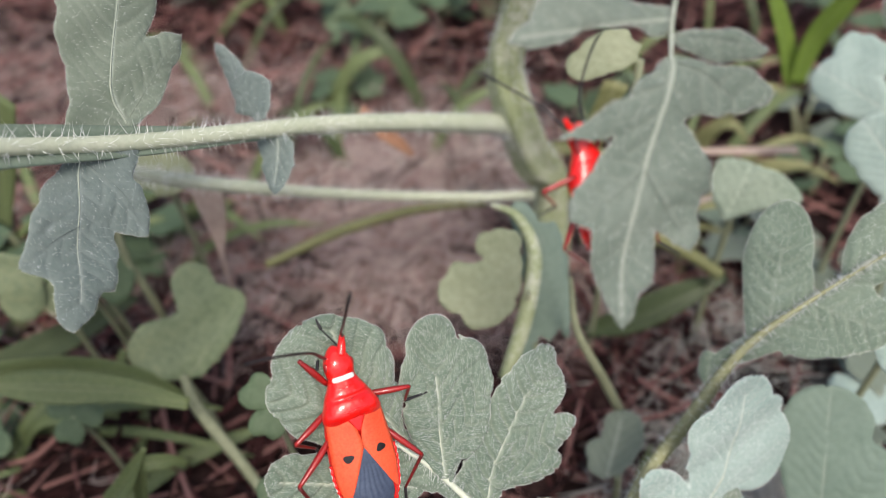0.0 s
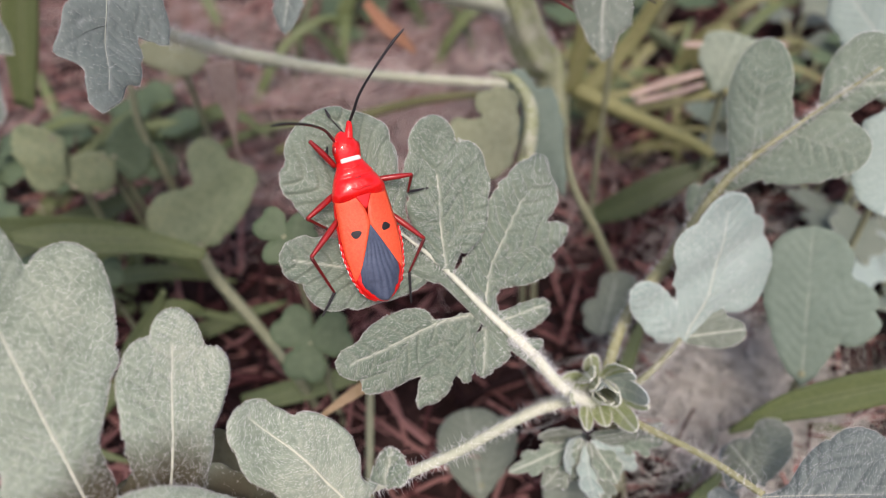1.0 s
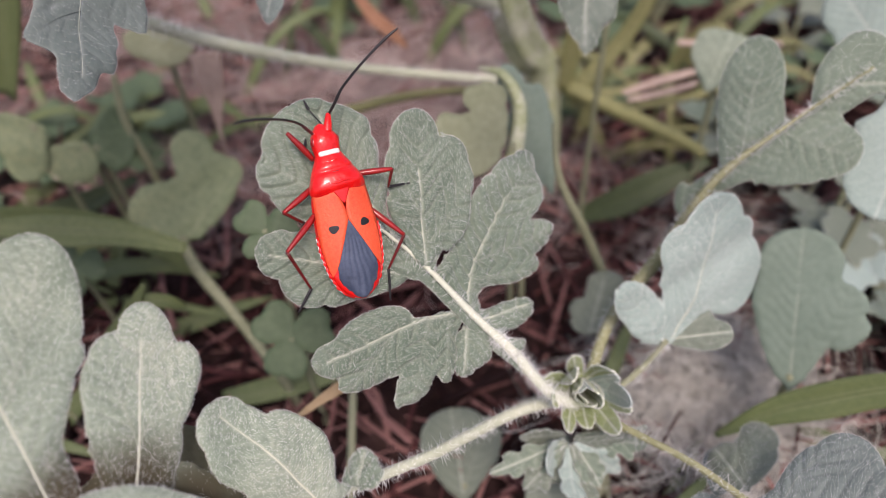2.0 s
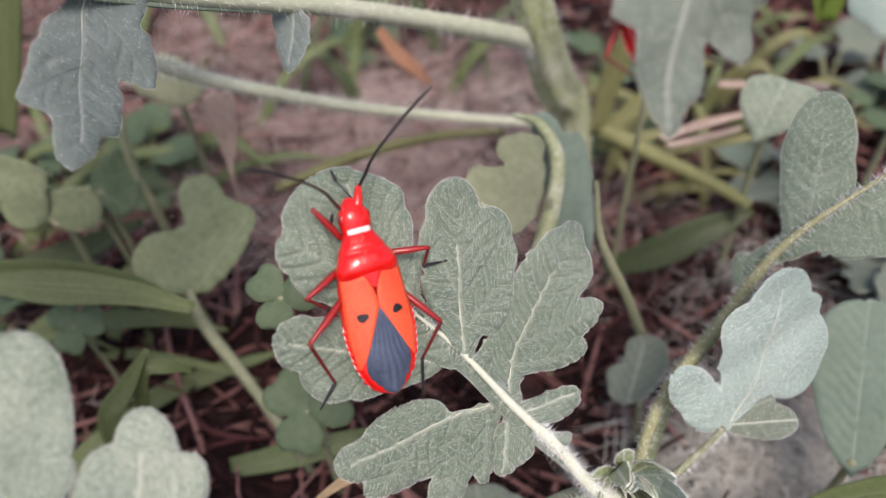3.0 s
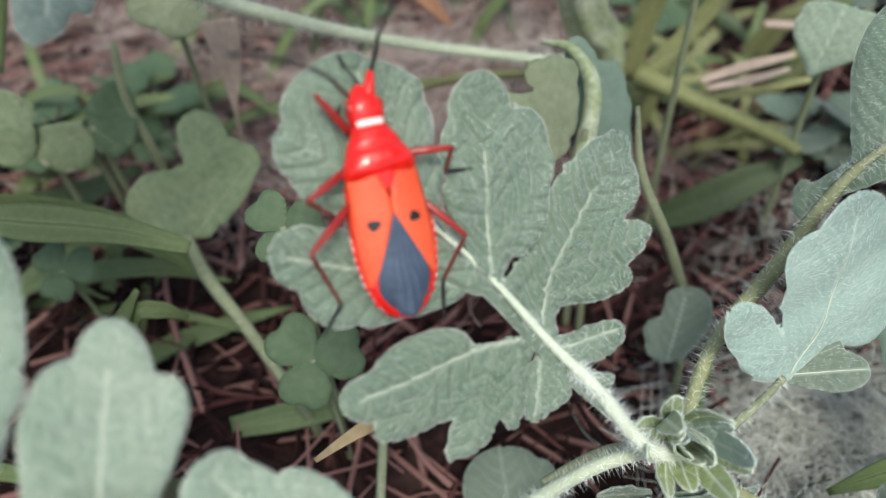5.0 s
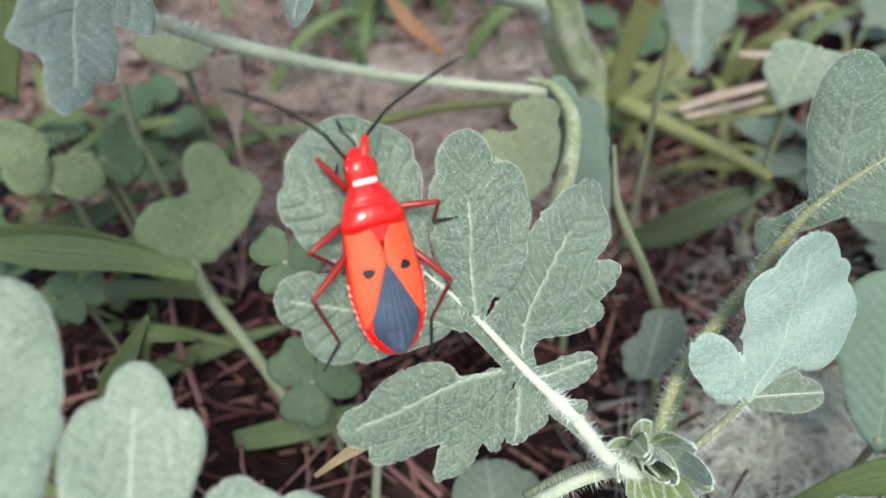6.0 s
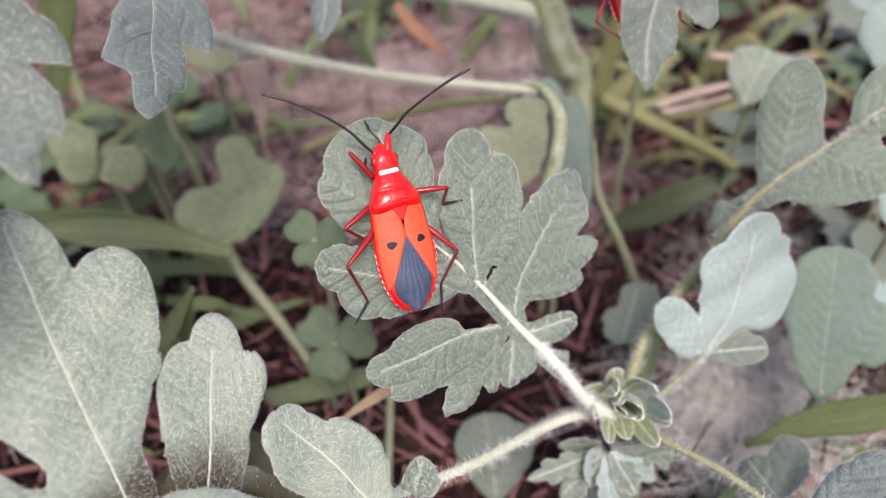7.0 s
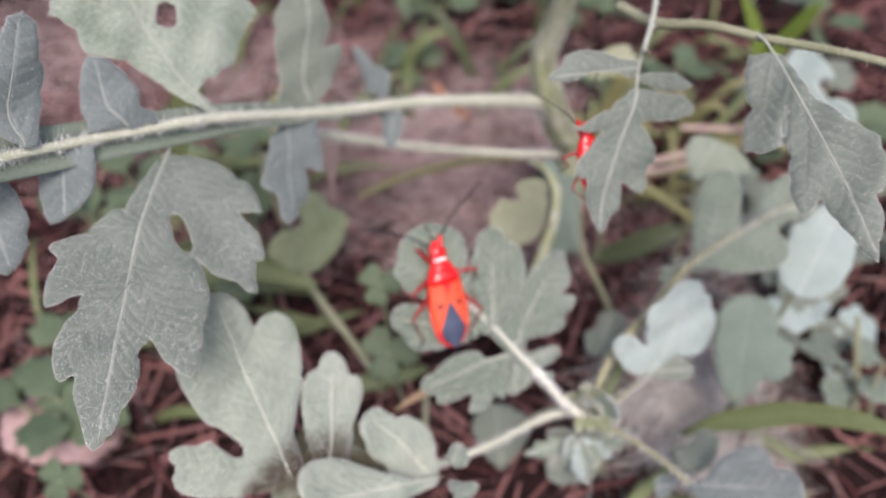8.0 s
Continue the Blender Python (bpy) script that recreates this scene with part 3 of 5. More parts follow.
LEAVES_A["round_leaflet_b"] = ((33.5, 24.0, 20.5), (29.3, 21.5, 23.2), (0.65, -0.42, 0.63), [(0.0, 0.0, 5.6, 0.0, 1.9, 0), (1.7, 0.0, 4.5, 0.8, 1.5, -1)])

LEAVES_B = {}
LEAVES_B["top_leaf"] = ((16.2, 51.6, 87.1), (12.6, 34.1, 72.0), (0.31, -0.66, 0.69), [(11.2, -2.1, 23.5, -0.1, 2.4, 2), (12.3, 0.1, 17.2, -5.2, 2.0, 1), (12.1, -0.7, 15.6, 4.5, 2.9, 1), (11.3, 0.7, 14.5, 0.8, 4.6, -1), (7.9, 2.0, 11.9, -6.7, 0.8, 1), (7.7, -1.8, 4.7, 9.0, 1.9, 1), (8.0, 1.9, 4.5, 2.7, 2.8, 1), (7.2, -1.1, 4.6, 0.7, 0.6, -1), (7.6, 1.6, 10.4, -4.8, 1.1, -1), (4.9, -2.2, 5.3, -12.1, -1.3, 1), (18.2, -2.0, 20.2, 1.8, 2.9, 0), (5.7, 6.1, 5.0, 9.2, 1.1, 0), (6.8, 6.2, 3.8, 7.2, 1.7, 0), (14.2, 2.9, 17.4, 4.5, 1.4, 0)])
LEAVES_B["top_leaf_upper"] = ((15.8, 49.8, 85.6), (4.2, 45.4, 86.5), (0.31, -0.66, 0.69), [(4.1, -1.8, 12.3, -0.0, 1.2, 0), (0.5, -0.0, 8.8, -2.7, 1.2, 0), (-0.4, 1.1, -7.3, 2.8, 1.2, 0), (6.3, -2.5, 10.4, -0.8, 1.4, 0), (1.8, -1.2, 0.3, 0.6, 1.3, 0)])
LEAVES_B["corner_leaf"] = ((28.4, 49.8, 91.9), (38.8, 24.6, 83.2), (-0.50, -0.46, 0.73), [(3.2, -1.7, 9.8, -0.7, 3.1, 0), (7.5, 1.0, 30.0, 0.4, 2.5, 2), (11.6, 2.3, 22.4, -4.2, 2.4, 1), (7.5, 0.2, 12.4, -6.9, 2.1, 1), (12.8, 0.9, 23.2, 3.8, 3.9, 1), (13.0, -0.2, 16.2, 0.5, 2.9, -1), (13.2, 1.4, 12.1, 3.3, 3.6, 1), (18.5, 1.3, 28.0, 1.6, 1.8, 0), (9.7, -5.1, 13.9, -3.4, 2.1, 0), (5.1, -0.9, 3.6, 1.2, 2.2, 0)])
LEAVES_B["fore_leaf"] = ((-42.3, 39.3, 79.0), (-38.5, -1.9, 76.7), (0.30, -0.03, 0.96), [(24.0, -0.9, 41.9, 0.2, 3.0, 2), (5.3, -1.1, 17.5, -3.2, 0.6, -1), (16.3, -2.0, 32.9, 0.4, 4.3, -1), (14.6, -0.7, 32.9, 7.7, 3.5, 1), (14.7, 1.3, 26.4, 7.9, 2.4, 0), (26.8, -4.2, 35.5, -4.4, 1.8, 1), (14.0, -3.6, 27.2, -8.1, 2.4, 1), (18.8, -0.9, 19.6, -9.8, 2.2, 0), (5.7, -0.3, 20.2, 12.3, 4.7, 1), (3.8, -0.2, 9.3, 12.2, 2.8, 1), (10.2, -0.3, 16.7, 3.0, 3.2, -1), (12.7, 2.3, 17.3, 4.8, -1.0, 0), (9.3, 7.5, 16.5, 13.4, 1.4, 0), (19.1, 10.8, 21.2, 13.2, 1.0, 0)])
LEAVES_B["mid_leaflet"] = ((-30.0, 56.9, 68.0), (-30.3, 39.3, 63.2), (0.72, -0.20, 0.67), [(1.7, -1.6, 18.5, 0.5, 3.1, 2), (3.3, -2.6, 7.5, 4.9, 2.7, 1), (2.1, -2.7, 12.4, -4.7, 1.2, 1), (9.3, -3.7, -0.6, 1.7, 2.2, 0), (10.9, -1.6, 13.8, 3.0, 2.2, 0), (10.4, -0.3, 14.5, -4.7, 2.0, 0), (12.5, -1.4, 18.0, -0.7, 0.6, 0), (15.3, -0.2, 18.3, -0.1, 0.9, 0)])
LEAVES_B["small_leaflet"] = ((-19.1, 70.6, 61.3), (-17.9, 63.5, 55.1), (-0.33, -0.66, 0.68), [(2.3, -0.3, 9.1, -1.0, 2.0, 1), (0.6, -2.1, -9.1, -7.3, 1.6, 1), (-1.3, -4.8, -3.4, -0.4, 2.8, 0), (5.7, 1.0, 2.1, -2.4, 1.8, 0), (4.3, -0.5, 3.7, 1.4, 1.7, 0), (4.6, -0.6, -0.2, -1.5, 0.1, 0)])
LEAVES_B["upper_leaflet"] = ((-38.6, 43.4, 78.8), (-50.0, 52.2, 91.0), (0.53, -0.37, 0.76), [(6.2, -0.0, 21.1, -7.1, 11.4, 1), (5.9, -3.9, 19.2, -10.2, 7.3, 1), (11.6, 4.0, 18.0, 6.7, 3.3, 0), (16.0, 1.8, 23.2, 6.8, 4.4, 0), (7.0, -0.1, 15.4, -3.6, 2.8, -1), (15.1, -4.0, 12.3, -2.1, -1.3, 0), (14.1, 5.2, -0.8, -0.8, 1.2, 0), (20.0, 8.2, 21.2, -6.2, 3.0, 0), (8.8, -5.7, 4.4, -7.2, 3.7, 0), (11.9, -9.6, 13.0, -14.9, 4.3, 0), (14.0, -13.0, 8.8, -14.8, 0.9, 0)])
LEAVES_B["upper_leaflet_b"] = ((-31.3, 57.1, 67.7), (-31.1, 71.9, 79.6), (0.59, -0.51, 0.63), [(2.1, 1.1, 20.1, 1.3, 4.2, 3), (1.9, -1.9, 8.3, -5.3, 1.1, 1), (8.1, -0.3, 12.6, 3.6, 2.3, 1), (10.9, -5.6, 0.4, 3.4, 3.0, 0), (13.0, 1.3, 14.8, -3.8, 2.7, 0), (11.7, -2.8, 19.1, -0.2, 1.5, 0), (15.6, 0.7, 16.4, 4.4, 2.4, 0)])
LEAVES_B["left_leaflet"] = ((-51.7, 25.1, 88.9), (-53.3, 34.9, 99.0), (0.83, -0.33, 0.46), [(1.1, -0.6, 14.5, -1.3, 1.8, 2), (1.8, 2.1, 9.4, -3.0, 1.9, 1), (1.3, 1.1, 11.2, 0.7, 2.2, 1), (10.6, 1.1, 12.9, -2.6, 2.2, 0), (2.3, 1.5, 0.4, -1.5, 1.1, 0), (12.3, -1.1, 14.4, -1.3, 1.5, 0), (5.4, 0.2, 3.3, 2.7, 0.9, 0)])
LEAVES_B["left_leaflet_c"] = ((-46.7, 32.4, 84.8), (-49.0, 39.3, 90.6), (0.61, -0.38, 0.69), [(1.1, 1.2, 6.1, -4.0, 3.2, 2), (1.3, -3.9, 3.0, -4.6, 2.4, 1), (1.4, -2.7, 9.2, 0.7, 2.9, 0), (1.9, -4.3, 2.1, -6.2, 0.8, 0), (4.8, -1.3, 1.8, 2.0, 2.3, 0), (4.7, 0.1, 5.4, 2.2, 1.4, 0)])
LEAVES_B["left_leaflet_b"] = ((-49.5, 30.0, 85.8), (-50.1, 22.2, 79.4), (0.46, -0.58, 0.67), [(1.4, 0.6, 9.8, -1.2, 2.3, 2), (3.2, -3.3, 9.0, -8.1, -1.1, 1), (5.8, -10.5, 17.2, -8.1, 1.4, 1), (2.3, -2.6, 5.0, 2.4, 3.7, 0), (3.5, -1.3, 3.3, -3.2, 2.2, 0), (5.0, -0.3, 6.2, 2.4, 3.5, 0), (3.7, 0.2, 6.3, 2.3, 1.3, 0), (3.1, -0.2, 0.1, 2.1, 1.0, 0)])
LEAVES_B["left_leaflet_d"] = ((-57.7, 24.1, 86.3), (-54.9, 16.8, 77.9), (0.46, -0.58, 0.67), [(0.3, 1.1, 12.0, -0.0, 3.1, 1), (8.8, 0.8, 10.6, -2.1, 2.3, 0), (8.2, -0.7, 9.7, 1.5, 1.1, 0)])

# veins in each blade's plane: from, to
VEINS = {}
VEINS["bug_leaf"] = [(23.4, 1.4, 32.1, 0.5), (32.1, 0.5, 36.8, -1.0), (25.5, 2.3, 35.8, 5.3)]
VEINS["bug_lobe_left"] = [(0.6, 2.8, 12.8, 0.2)]
VEINS["bug_lobe_top"] = [(0.6, 0.1, 10.2, -0.2), (2.8, -0.2, 6.2, -3.7), (5.1, -0.1, 9.2, 1.6)]
VEINS["bug_lobe_right"] = [(-0.1, -0.0, 4.7, 0.8), (4.7, 0.8, 12.5, -0.2), (4.7, 0.8, 10.1, -5.3), (3.0, 0.5, 5.9, -5.0)]
VEINS["bug_lobe_small"] = [(-0.3, -0.5, 6.1, -0.2)]
VEINS["bug_lobe_low"] = [(0.9, 0.1, 5.7, -0.6), (5.7, -0.6, 15.1, 0.4), (4.5, -0.4, 7.8, 6.4), (8.0, -0.4, 13.6, 3.6), (2.3, -0.1, 4.1, 5.6)]
VEINS["bug_lobe_foot"] = [(1.0, 0.2, 6.1, 0.1)]
VEINS["left_leaf"] = [(0.0, -0.9, 11.3, -0.4), (11.3, -0.4, 24.6, -0.3), (9.0, -0.6, 13.7, -3.7), (13.7, -3.7, 18.9, -6.9), (0.1, 1.1, 8.3, 10.9)]
VEINS["left_leaf_lobe_a"] = [(-1.1, 0.7, 10.4, -0.1), (2.2, 0.6, 8.1, 2.4), (2.2, 0.6, 7.1, -2.7)]
VEINS["left_leaf_lobe_base"] = []
VEINS["left_leaf_lobe_b"] = [(-0.7, 0.1, 6.9, 0.1), (6.9, 0.1, 12.2, 0.6)]
VEINS["left_leaf_lobe"] = [(-5.3, -5.0, 9.6, 1.3)]
VEINS["small_leaf"] = [(2.4, 1.0, 5.1, 0.3)]
VEINS["pale_leaf"] = [(0.5, -0.8, 7.7, -1.3), (7.7, -1.3, 16.2, 0.2), (0.2, -0.3, 4.7, 6.9)]
VEINS["pale_leaf_side"] = [(0.0, 0.0, 7.2, -0.1), (1.1, 0.9, 5.3, 2.4)]
VEINS["stem_leaf"] = [(-5.2, -0.2, 2.6, 0.9), (2.6, 0.9, 14.2, 0.8), (14.2, 0.8, 18.6, 0.7), (18.6, 0.7, 22.7, -2.5), (5.0, 1.0, 11.5, 7.1), (10.3, 0.7, 13.9, -5.4)]
VEINS["lower_leaf"] = [(-2.5, 1.2, 8.1, -6.0), (1.0, -1.2, 7.4, 0.3), (3.8, -3.1, 7.5, -8.8)]
VEINS["hub_leaf_c"] = [(0.0, 0.0, 5.1, 0.0), (0.2, 0.2, 4.1, -6.3)]
VEINS["round_leaflet"] = [(0.0, 0.0, 4.9, 0.0)]
VEINS["round_leaflet_b"] = [(0.0, 0.0, 5.0, 0.0)]
VEINS["top_leaf"] = [(0.0, 0.0, 4.7, 0.3), (4.7, 0.3, 8.7, -0.0), (8.7, -0.0, 15.9, -0.6), (15.9, -0.6, 22.8, -0.4), (5.1, 0.6, 6.3, 5.7), (6.8, -0.1, 9.2, -3.7), (12.7, -0.4, 16.3, -4.0), (12.7, -0.4, 16.5, 4.2)]
VEINS["top_leaf_upper"] = [(-0.0, -0.3, 11.4, -0.3), (0.0, 0.7, -6.4, 2.5)]
VEINS["corner_leaf"] = [(0.0, 0.0, 2.7, 0.6), (2.7, 0.6, 12.5, 1.0), (12.5, 1.0, 21.3, 1.1), (21.3, 1.1, 29.0, 0.7), (12.0, 0.8, 20.6, -3.2), (3.2, 0.5, 10.5, -3.8)]
VEINS["fore_leaf"] = [(-0.1, 0.0, 15.0, -1.0), (15.0, -1.0, 27.0, -0.5), (27.0, -0.5, 39.8, 0.3), (4.9, 0.1, 12.0, 6.4), (12.0, 6.4, 19.5, 12.0), (15.4, -1.2, 19.7, -7.7), (22.7, -0.6, 33.1, -4.8), (20.5, -0.7, 30.1, 6.3)]
VEINS["mid_leaflet"] = [(1.5, -2.3, 4.2, -2.6), (4.2, -2.6, 16.0, 0.5), (9.3, -1.2, 13.6, -3.9), (3.4, -2.1, 7.0, 4.1)]
VEINS["small_leaflet"] = [(2.0, 0.0, 8.2, -1.1), (0.7, -2.4, -7.9, -6.2)]
VEINS["upper_leaflet"] = [(0.1, -0.0, 6.8, 0.8), (6.8, 0.8, 17.2, -0.0), (17.2, -0.0, 22.4, -1.3), (4.0, 0.7, 8.1, -3.2), (8.1, -3.2, 16.5, -10.9), (15.1, 0.7, 20.6, 5.6)]
VEINS["upper_leaflet_b"] = [(2.2, -1.7, 5.5, 0.0), (5.5, 0.0, 13.6, -0.0), (13.6, -0.0, 19.4, 0.6), (2.8, -1.9, 10.9, -5.4)]
VEINS["left_leaflet"] = [(0.3, -0.0, 4.5, 1.3), (4.5, 1.3, 13.4, -0.8)]
VEINS["left_leaflet_c"] = [(0.7, -2.7, 3.2, -0.5), (3.2, -0.5, 8.5, 0.1)]
VEINS["left_leaflet_b"] = [(1.0, -1.0, 8.5, 0.1)]
VEINS["left_leaflet_d"] = [(0.1, -0.1, 10.9, 0.4)]
VEINS["a_main"] = [(-0.5, -0.7, 11.6, -5.7), (2.3, -1.6, 3.1, 6.2), (3.7, -2.5, 14.6, 2.1)]
VEINS["a_side"] = [(0.0, -0.0, 5.8, 0.8), (0.9, 0.2, 4.4, -2.5)]
VEINS["a_side_b"] = [(-0.0, -0.0, 4.7, 0.5), (-0.3, 0.9, -1.0, 5.7)]
VEINS["a_back"] = [(0.1, 1.1, 5.5, -2.2), (0.1, 1.1, 7.5, 4.4)]
VEINS["a_top"] = [(0.0, 0.0, 6.9, -0.1), (-0.4, -0.7, 3.0, -5.1)]
VEINS["b_leaf"] = [(1.1, 0.0, 10.7, 0.8), (2.2, -0.3, 5.5, -6.5), (2.2, 0.0, 6.3, 3.7)]
VEINS["b_fold"] = [(-1.8, 3.0, 14.4, -3.1)]
VEINS["g_yellow"] = [(0.3, 0.2, 8.0, 0.6)]
VEINS["c_leaf"] = [(0.4, 1.5, 7.6, -2.1)]
VEINS["c_big"] = [(0.0, 0.0, 19.3, 0.7), (4.8, -2.2, 12.7, -5.9)]
VEINS["c_edge"] = [(0.0, 0.0, 18.8, 0.0), (5.5, -0.3, 11.0, -0.7)]
VEINS["c_top"] = [(-3.5, 1.0, 4.2, -0.8), (-1.3, -3.5, 6.7, -8.9)]
VEINS["c_low"] = [(-0.8, 0.1, 11.0, 0.3), (-0.8, 0.1, 9.0, -4.7)]
VEINS["d_pale"] = [(0.1, -1.0, 13.6, 0.8), (5.3, -6.1, 13.9, -3.2)]
VEINS["d_back"] = [(0.0, 0.0, 15.8, 0.3), (4.7, -3.0, 15.2, -5.8)]
VEINS["f_shade"] = [(-3.6, -4.8, 11.1, 0.9), (-2.0, -8.4, 8.4, -4.1)]
VEINS["e_low"] = [(-1.5, -0.3, 5.9, 0.1), (-2.6, 1.4, 3.4, 5.0)]

STEMS_B = {}
STEMS_B["left_petiole"] = [(11.8, 100.6, 32.9, 1.38), (8.9, 97.3, 38.0, 1.76), (5.7, 94.0, 41.6, 1.52), (-13.3, 75.1, 56.1, 1.08), (-28.9, 57.8, 67.3, 0.82), (-38.3, 43.2, 78.4, 0.72), (-46.6, 33.2, 83.9, 0.60), (-53.6, 23.3, 89.2, 0.54), (-55.8, 19.6, 91.0, 0.50)]
STEMS_B["leaf_wing"] = [(-57.8, 16.5, 92.4, 2.5), (-54.1, 24.0, 88.2, 2.7), (-49.1, 31.3, 84.1, 2.6), (-42.8, 39.4, 79.6, 2.4), (-36.3, 47.6, 74.8, 2.0), (-29.1, 58.3, 66.9, 1.5), (-18.7, 69.9, 58.9, 0.6)]
STEMS_B["main_stem"] = [(17.1, 103.2, 19.9, 3.20), (13.2, 100.3, 29.6, 3.20), (9.1, 96.9, 42.4, 2.80), (7.3, 95.8, 51.0, 2.40), (8.5, 93.7, 61.0, 2.10), (9.8, 88.8, 75.7, 1.65)]
STEMS_B["low_petiole"] = [(-39.7, 69.3, 53.5, 0.62), (-36.6, 73.0, 49.0, 0.81), (-30.3, 78.7, 42.4, 0.94), (-15.9, 86.5, 33.8, 0.82), (2.6, 93.3, 27.2, 0.77), (13.5, 98.4, 23.1, 0.81)]
STEMS_B["top_petiole"] = [(16.0, 50.7, 87.6, 0.33), (17.1, 56.9, 91.7, 0.40), (17.1, 71.9, 94.2, 0.54), (11.5, 87.0, 82.4, 0.72), (9.8, 89.5, 74.8, 0.76)]
STEMS_B["corner_petiole"] = [(29.0, 50.1, 91.2, 0.53), (23.4, 53.7, 90.0, 0.61), (18.0, 57.1, 87.5, 0.71), (13.7, 62.1, 86.4, 0.73)]
STEMS_B["corner_rachis"] = [(44.2, 40.8, 94.5, 0.44), (37.3, 45.2, 93.2, 0.52), (29.0, 50.1, 91.2, 0.53)]

STEMS_A = {}
STEMS_A["bug_petiole"] = [(18.0, 31.7, 28.1, 0.60), (14.8, 30.3, 31.3, 0.64), (12.4, 30.6, 34.0, 0.62), (9.5, 31.9, 37.5, 0.57), (7.4, 32.6, 39.7, 0.53)]
STEMS_A["bug_midrib"] = [(9.9, 31.7, 37.2, 0.51), (5.3, 33.2, 41.8, 0.41), (0.1, 35.4, 47.1, 0.25), (-4.3, 36.6, 51.0, 0.14)]
STEMS_A["left_petiole"] = [(16.8, 32.4, 28.3, 0.66), (10.1, 29.1, 30.0, 0.60), (1.3, 21.5, 34.3, 0.55), (-6.4, 16.4, 37.0, 0.49), (-13.8, 11.9, 39.8, 0.42)]
STEMS_A["right_petiole"] = [(18.2, 33.4, 26.8, 0.68), (22.0, 42.4, 30.1, 0.70), (28.2, 49.1, 35.0, 0.86), (33.6, 54.2, 42.0, 0.54), (41.4, 57.8, 47.7, 0.22), (49.0, 60.3, 53.5, 0.15)]
STEMS_A["lower_petiole"] = [(19.3, 31.4, 27.0, 0.54), (23.2, 28.7, 27.5, 0.43), (28.3, 24.6, 29.1, 0.39), (32.7, 19.8, 30.7, 0.38)]
STEMS_A["pale_petiole"] = [(19.6, 32.7, 25.4, 0.48), (25.3, 37.4, 26.8, 0.42), (27.9, 39.2, 30.1, 0.35)]
STEMS_A["stalk"] = [(18.4, 32.4, 28.0, 0.87), (20.6, 33.4, 19.0, 1.24), (25.1, 34.4, -5.8, 1.52)]

WEEDS = {}
WEEDS["a_main"] = ((-38.2, 64.1, 18.2), (-36.4, 77.9, 27.1), (0.35, -0.54, 0.76), [(3.5, -4.0, 16.3, 2.5, 3.5, 1), (0.8, -1.4, 5.0, 7.7, 4.1, 1), (0.8, -2.1, 13.6, -5.6, 2.5, 1), (2.8, 2.0, 8.0, 3.7, 4.9, -1), (9.7, -2.6, 14.0, -2.1, 2.7, 0), (3.8, 5.1, -0.3, 5.5, 2.0, 0), (2.4, 5.7, 0.1, 6.2, 0.7, 0)])
WEEDS["a_side"] = ((-53.4, 74.4, 26.9), (-57.6, 70.6, 23.6), (0.32, -0.8, 0.5), [(0.6, -0.2, 6.9, -0.1, 3.6, 0), (2.1, -0.3, 5.0, -1.2, 1.2, 0), (5.7, -1.1, 0.5, 2.6, 3.2, 0)])
WEEDS["a_side_b"] = ((-52.0, 74.8, 26.6), (-48.7, 73.7, 22.9), (0.32, -0.8, 0.5), [(0.1, 0.4, 4.9, 2.5, 3.3, 0), (-1.4, 1.4, 1.4, 6.2, 3.3, 0), (-2.3, 3.1, -0.8, 6.5, 0.7, 0)])
WEEDS["a_back"] = ((-59.3, 73.3, 31.5), (-64.4, 69.6, 28.1), (0.28, -0.83, 0.49), [(0.1, 1.1, 5.5, -2.2, 3.5, 0), (0.1, 1.1, 7.5, 4.4, 2.9, 0)])
WEEDS["a_top"] = ((-43.9, 89.6, 38.5), (-41.1, 87.6, 33.7), (0.33, -0.79, 0.52), [(0.0, 0.0, 6.9, -0.1, 3.5, 0), (-0.4, -0.7, 3.0, -5.1, 2.8, 0)])
WEEDS["b_leaf"] = ((10.4, 66.7, 35.6), (0.6, 65.5, 36.7), (0.16, -0.61, 0.78), [(1.7, -3.7, 11.6, 1.0, 3.1, 2), (1.8, 0.3, 4.1, -8.4, 2.3, 1), (2.1, 1.4, 8.8, 2.8, 2.5, 1), (1.3, -2.0, 4.7, 1.6, 1.1, -1), (6.0, -2.1, 1.3, -7.9, 1.8, 0), (4.7, 0.3, 3.2, 2.1, 0.7, 0), (7.5, -0.2, 9.8, -3.9, 1.4, 0), (3.0, -3.9, 6.3, -7.6, 1.8, 0), (3.6, -5.8, 6.5, -5.6, 0.8, 0)])
WEEDS["b_fold"] = ((12.2, 64.9, 26.8), (8.8, 79.6, 39.2), (-0.05, -0.65, 0.76), [(1.1, -1.9, 16.5, -3.1, 3.1, 2), (0.9, -4.2, 16.3, -4.6, 1.5, 2), (13.6, -3.7, -1.8, 2.5, 1.8, 0), (11.5, -2.5, 19.8, -0.2, 1.8, 0)])
WEEDS["g_yellow"] = ((23.0, 84.0, 59.5), (14.5, 84.1, 60.0), (0.1, -0.65, 0.75), [(0.6, -1.7, 9.0, 1.9, 2.1, 0), (1.0, -0.3, 3.8, -1.3, 2.8, 0), (3.7, -0.1, 5.2, -3.1, 3.3, 0)])
WEEDS["c_leaf"] = ((24.2, 53.2, 12.0), (22.5, 61.8, 15.9), (-0.21, -0.44, 0.88), [(1.2, -0.5, 8.9, -3.0, 3.1, 1), (0.7, 0.1, 5.5, 2.8, 1.9, 0), (5.6, -0.2, 0.4, 2.5, 2.2, 0)])
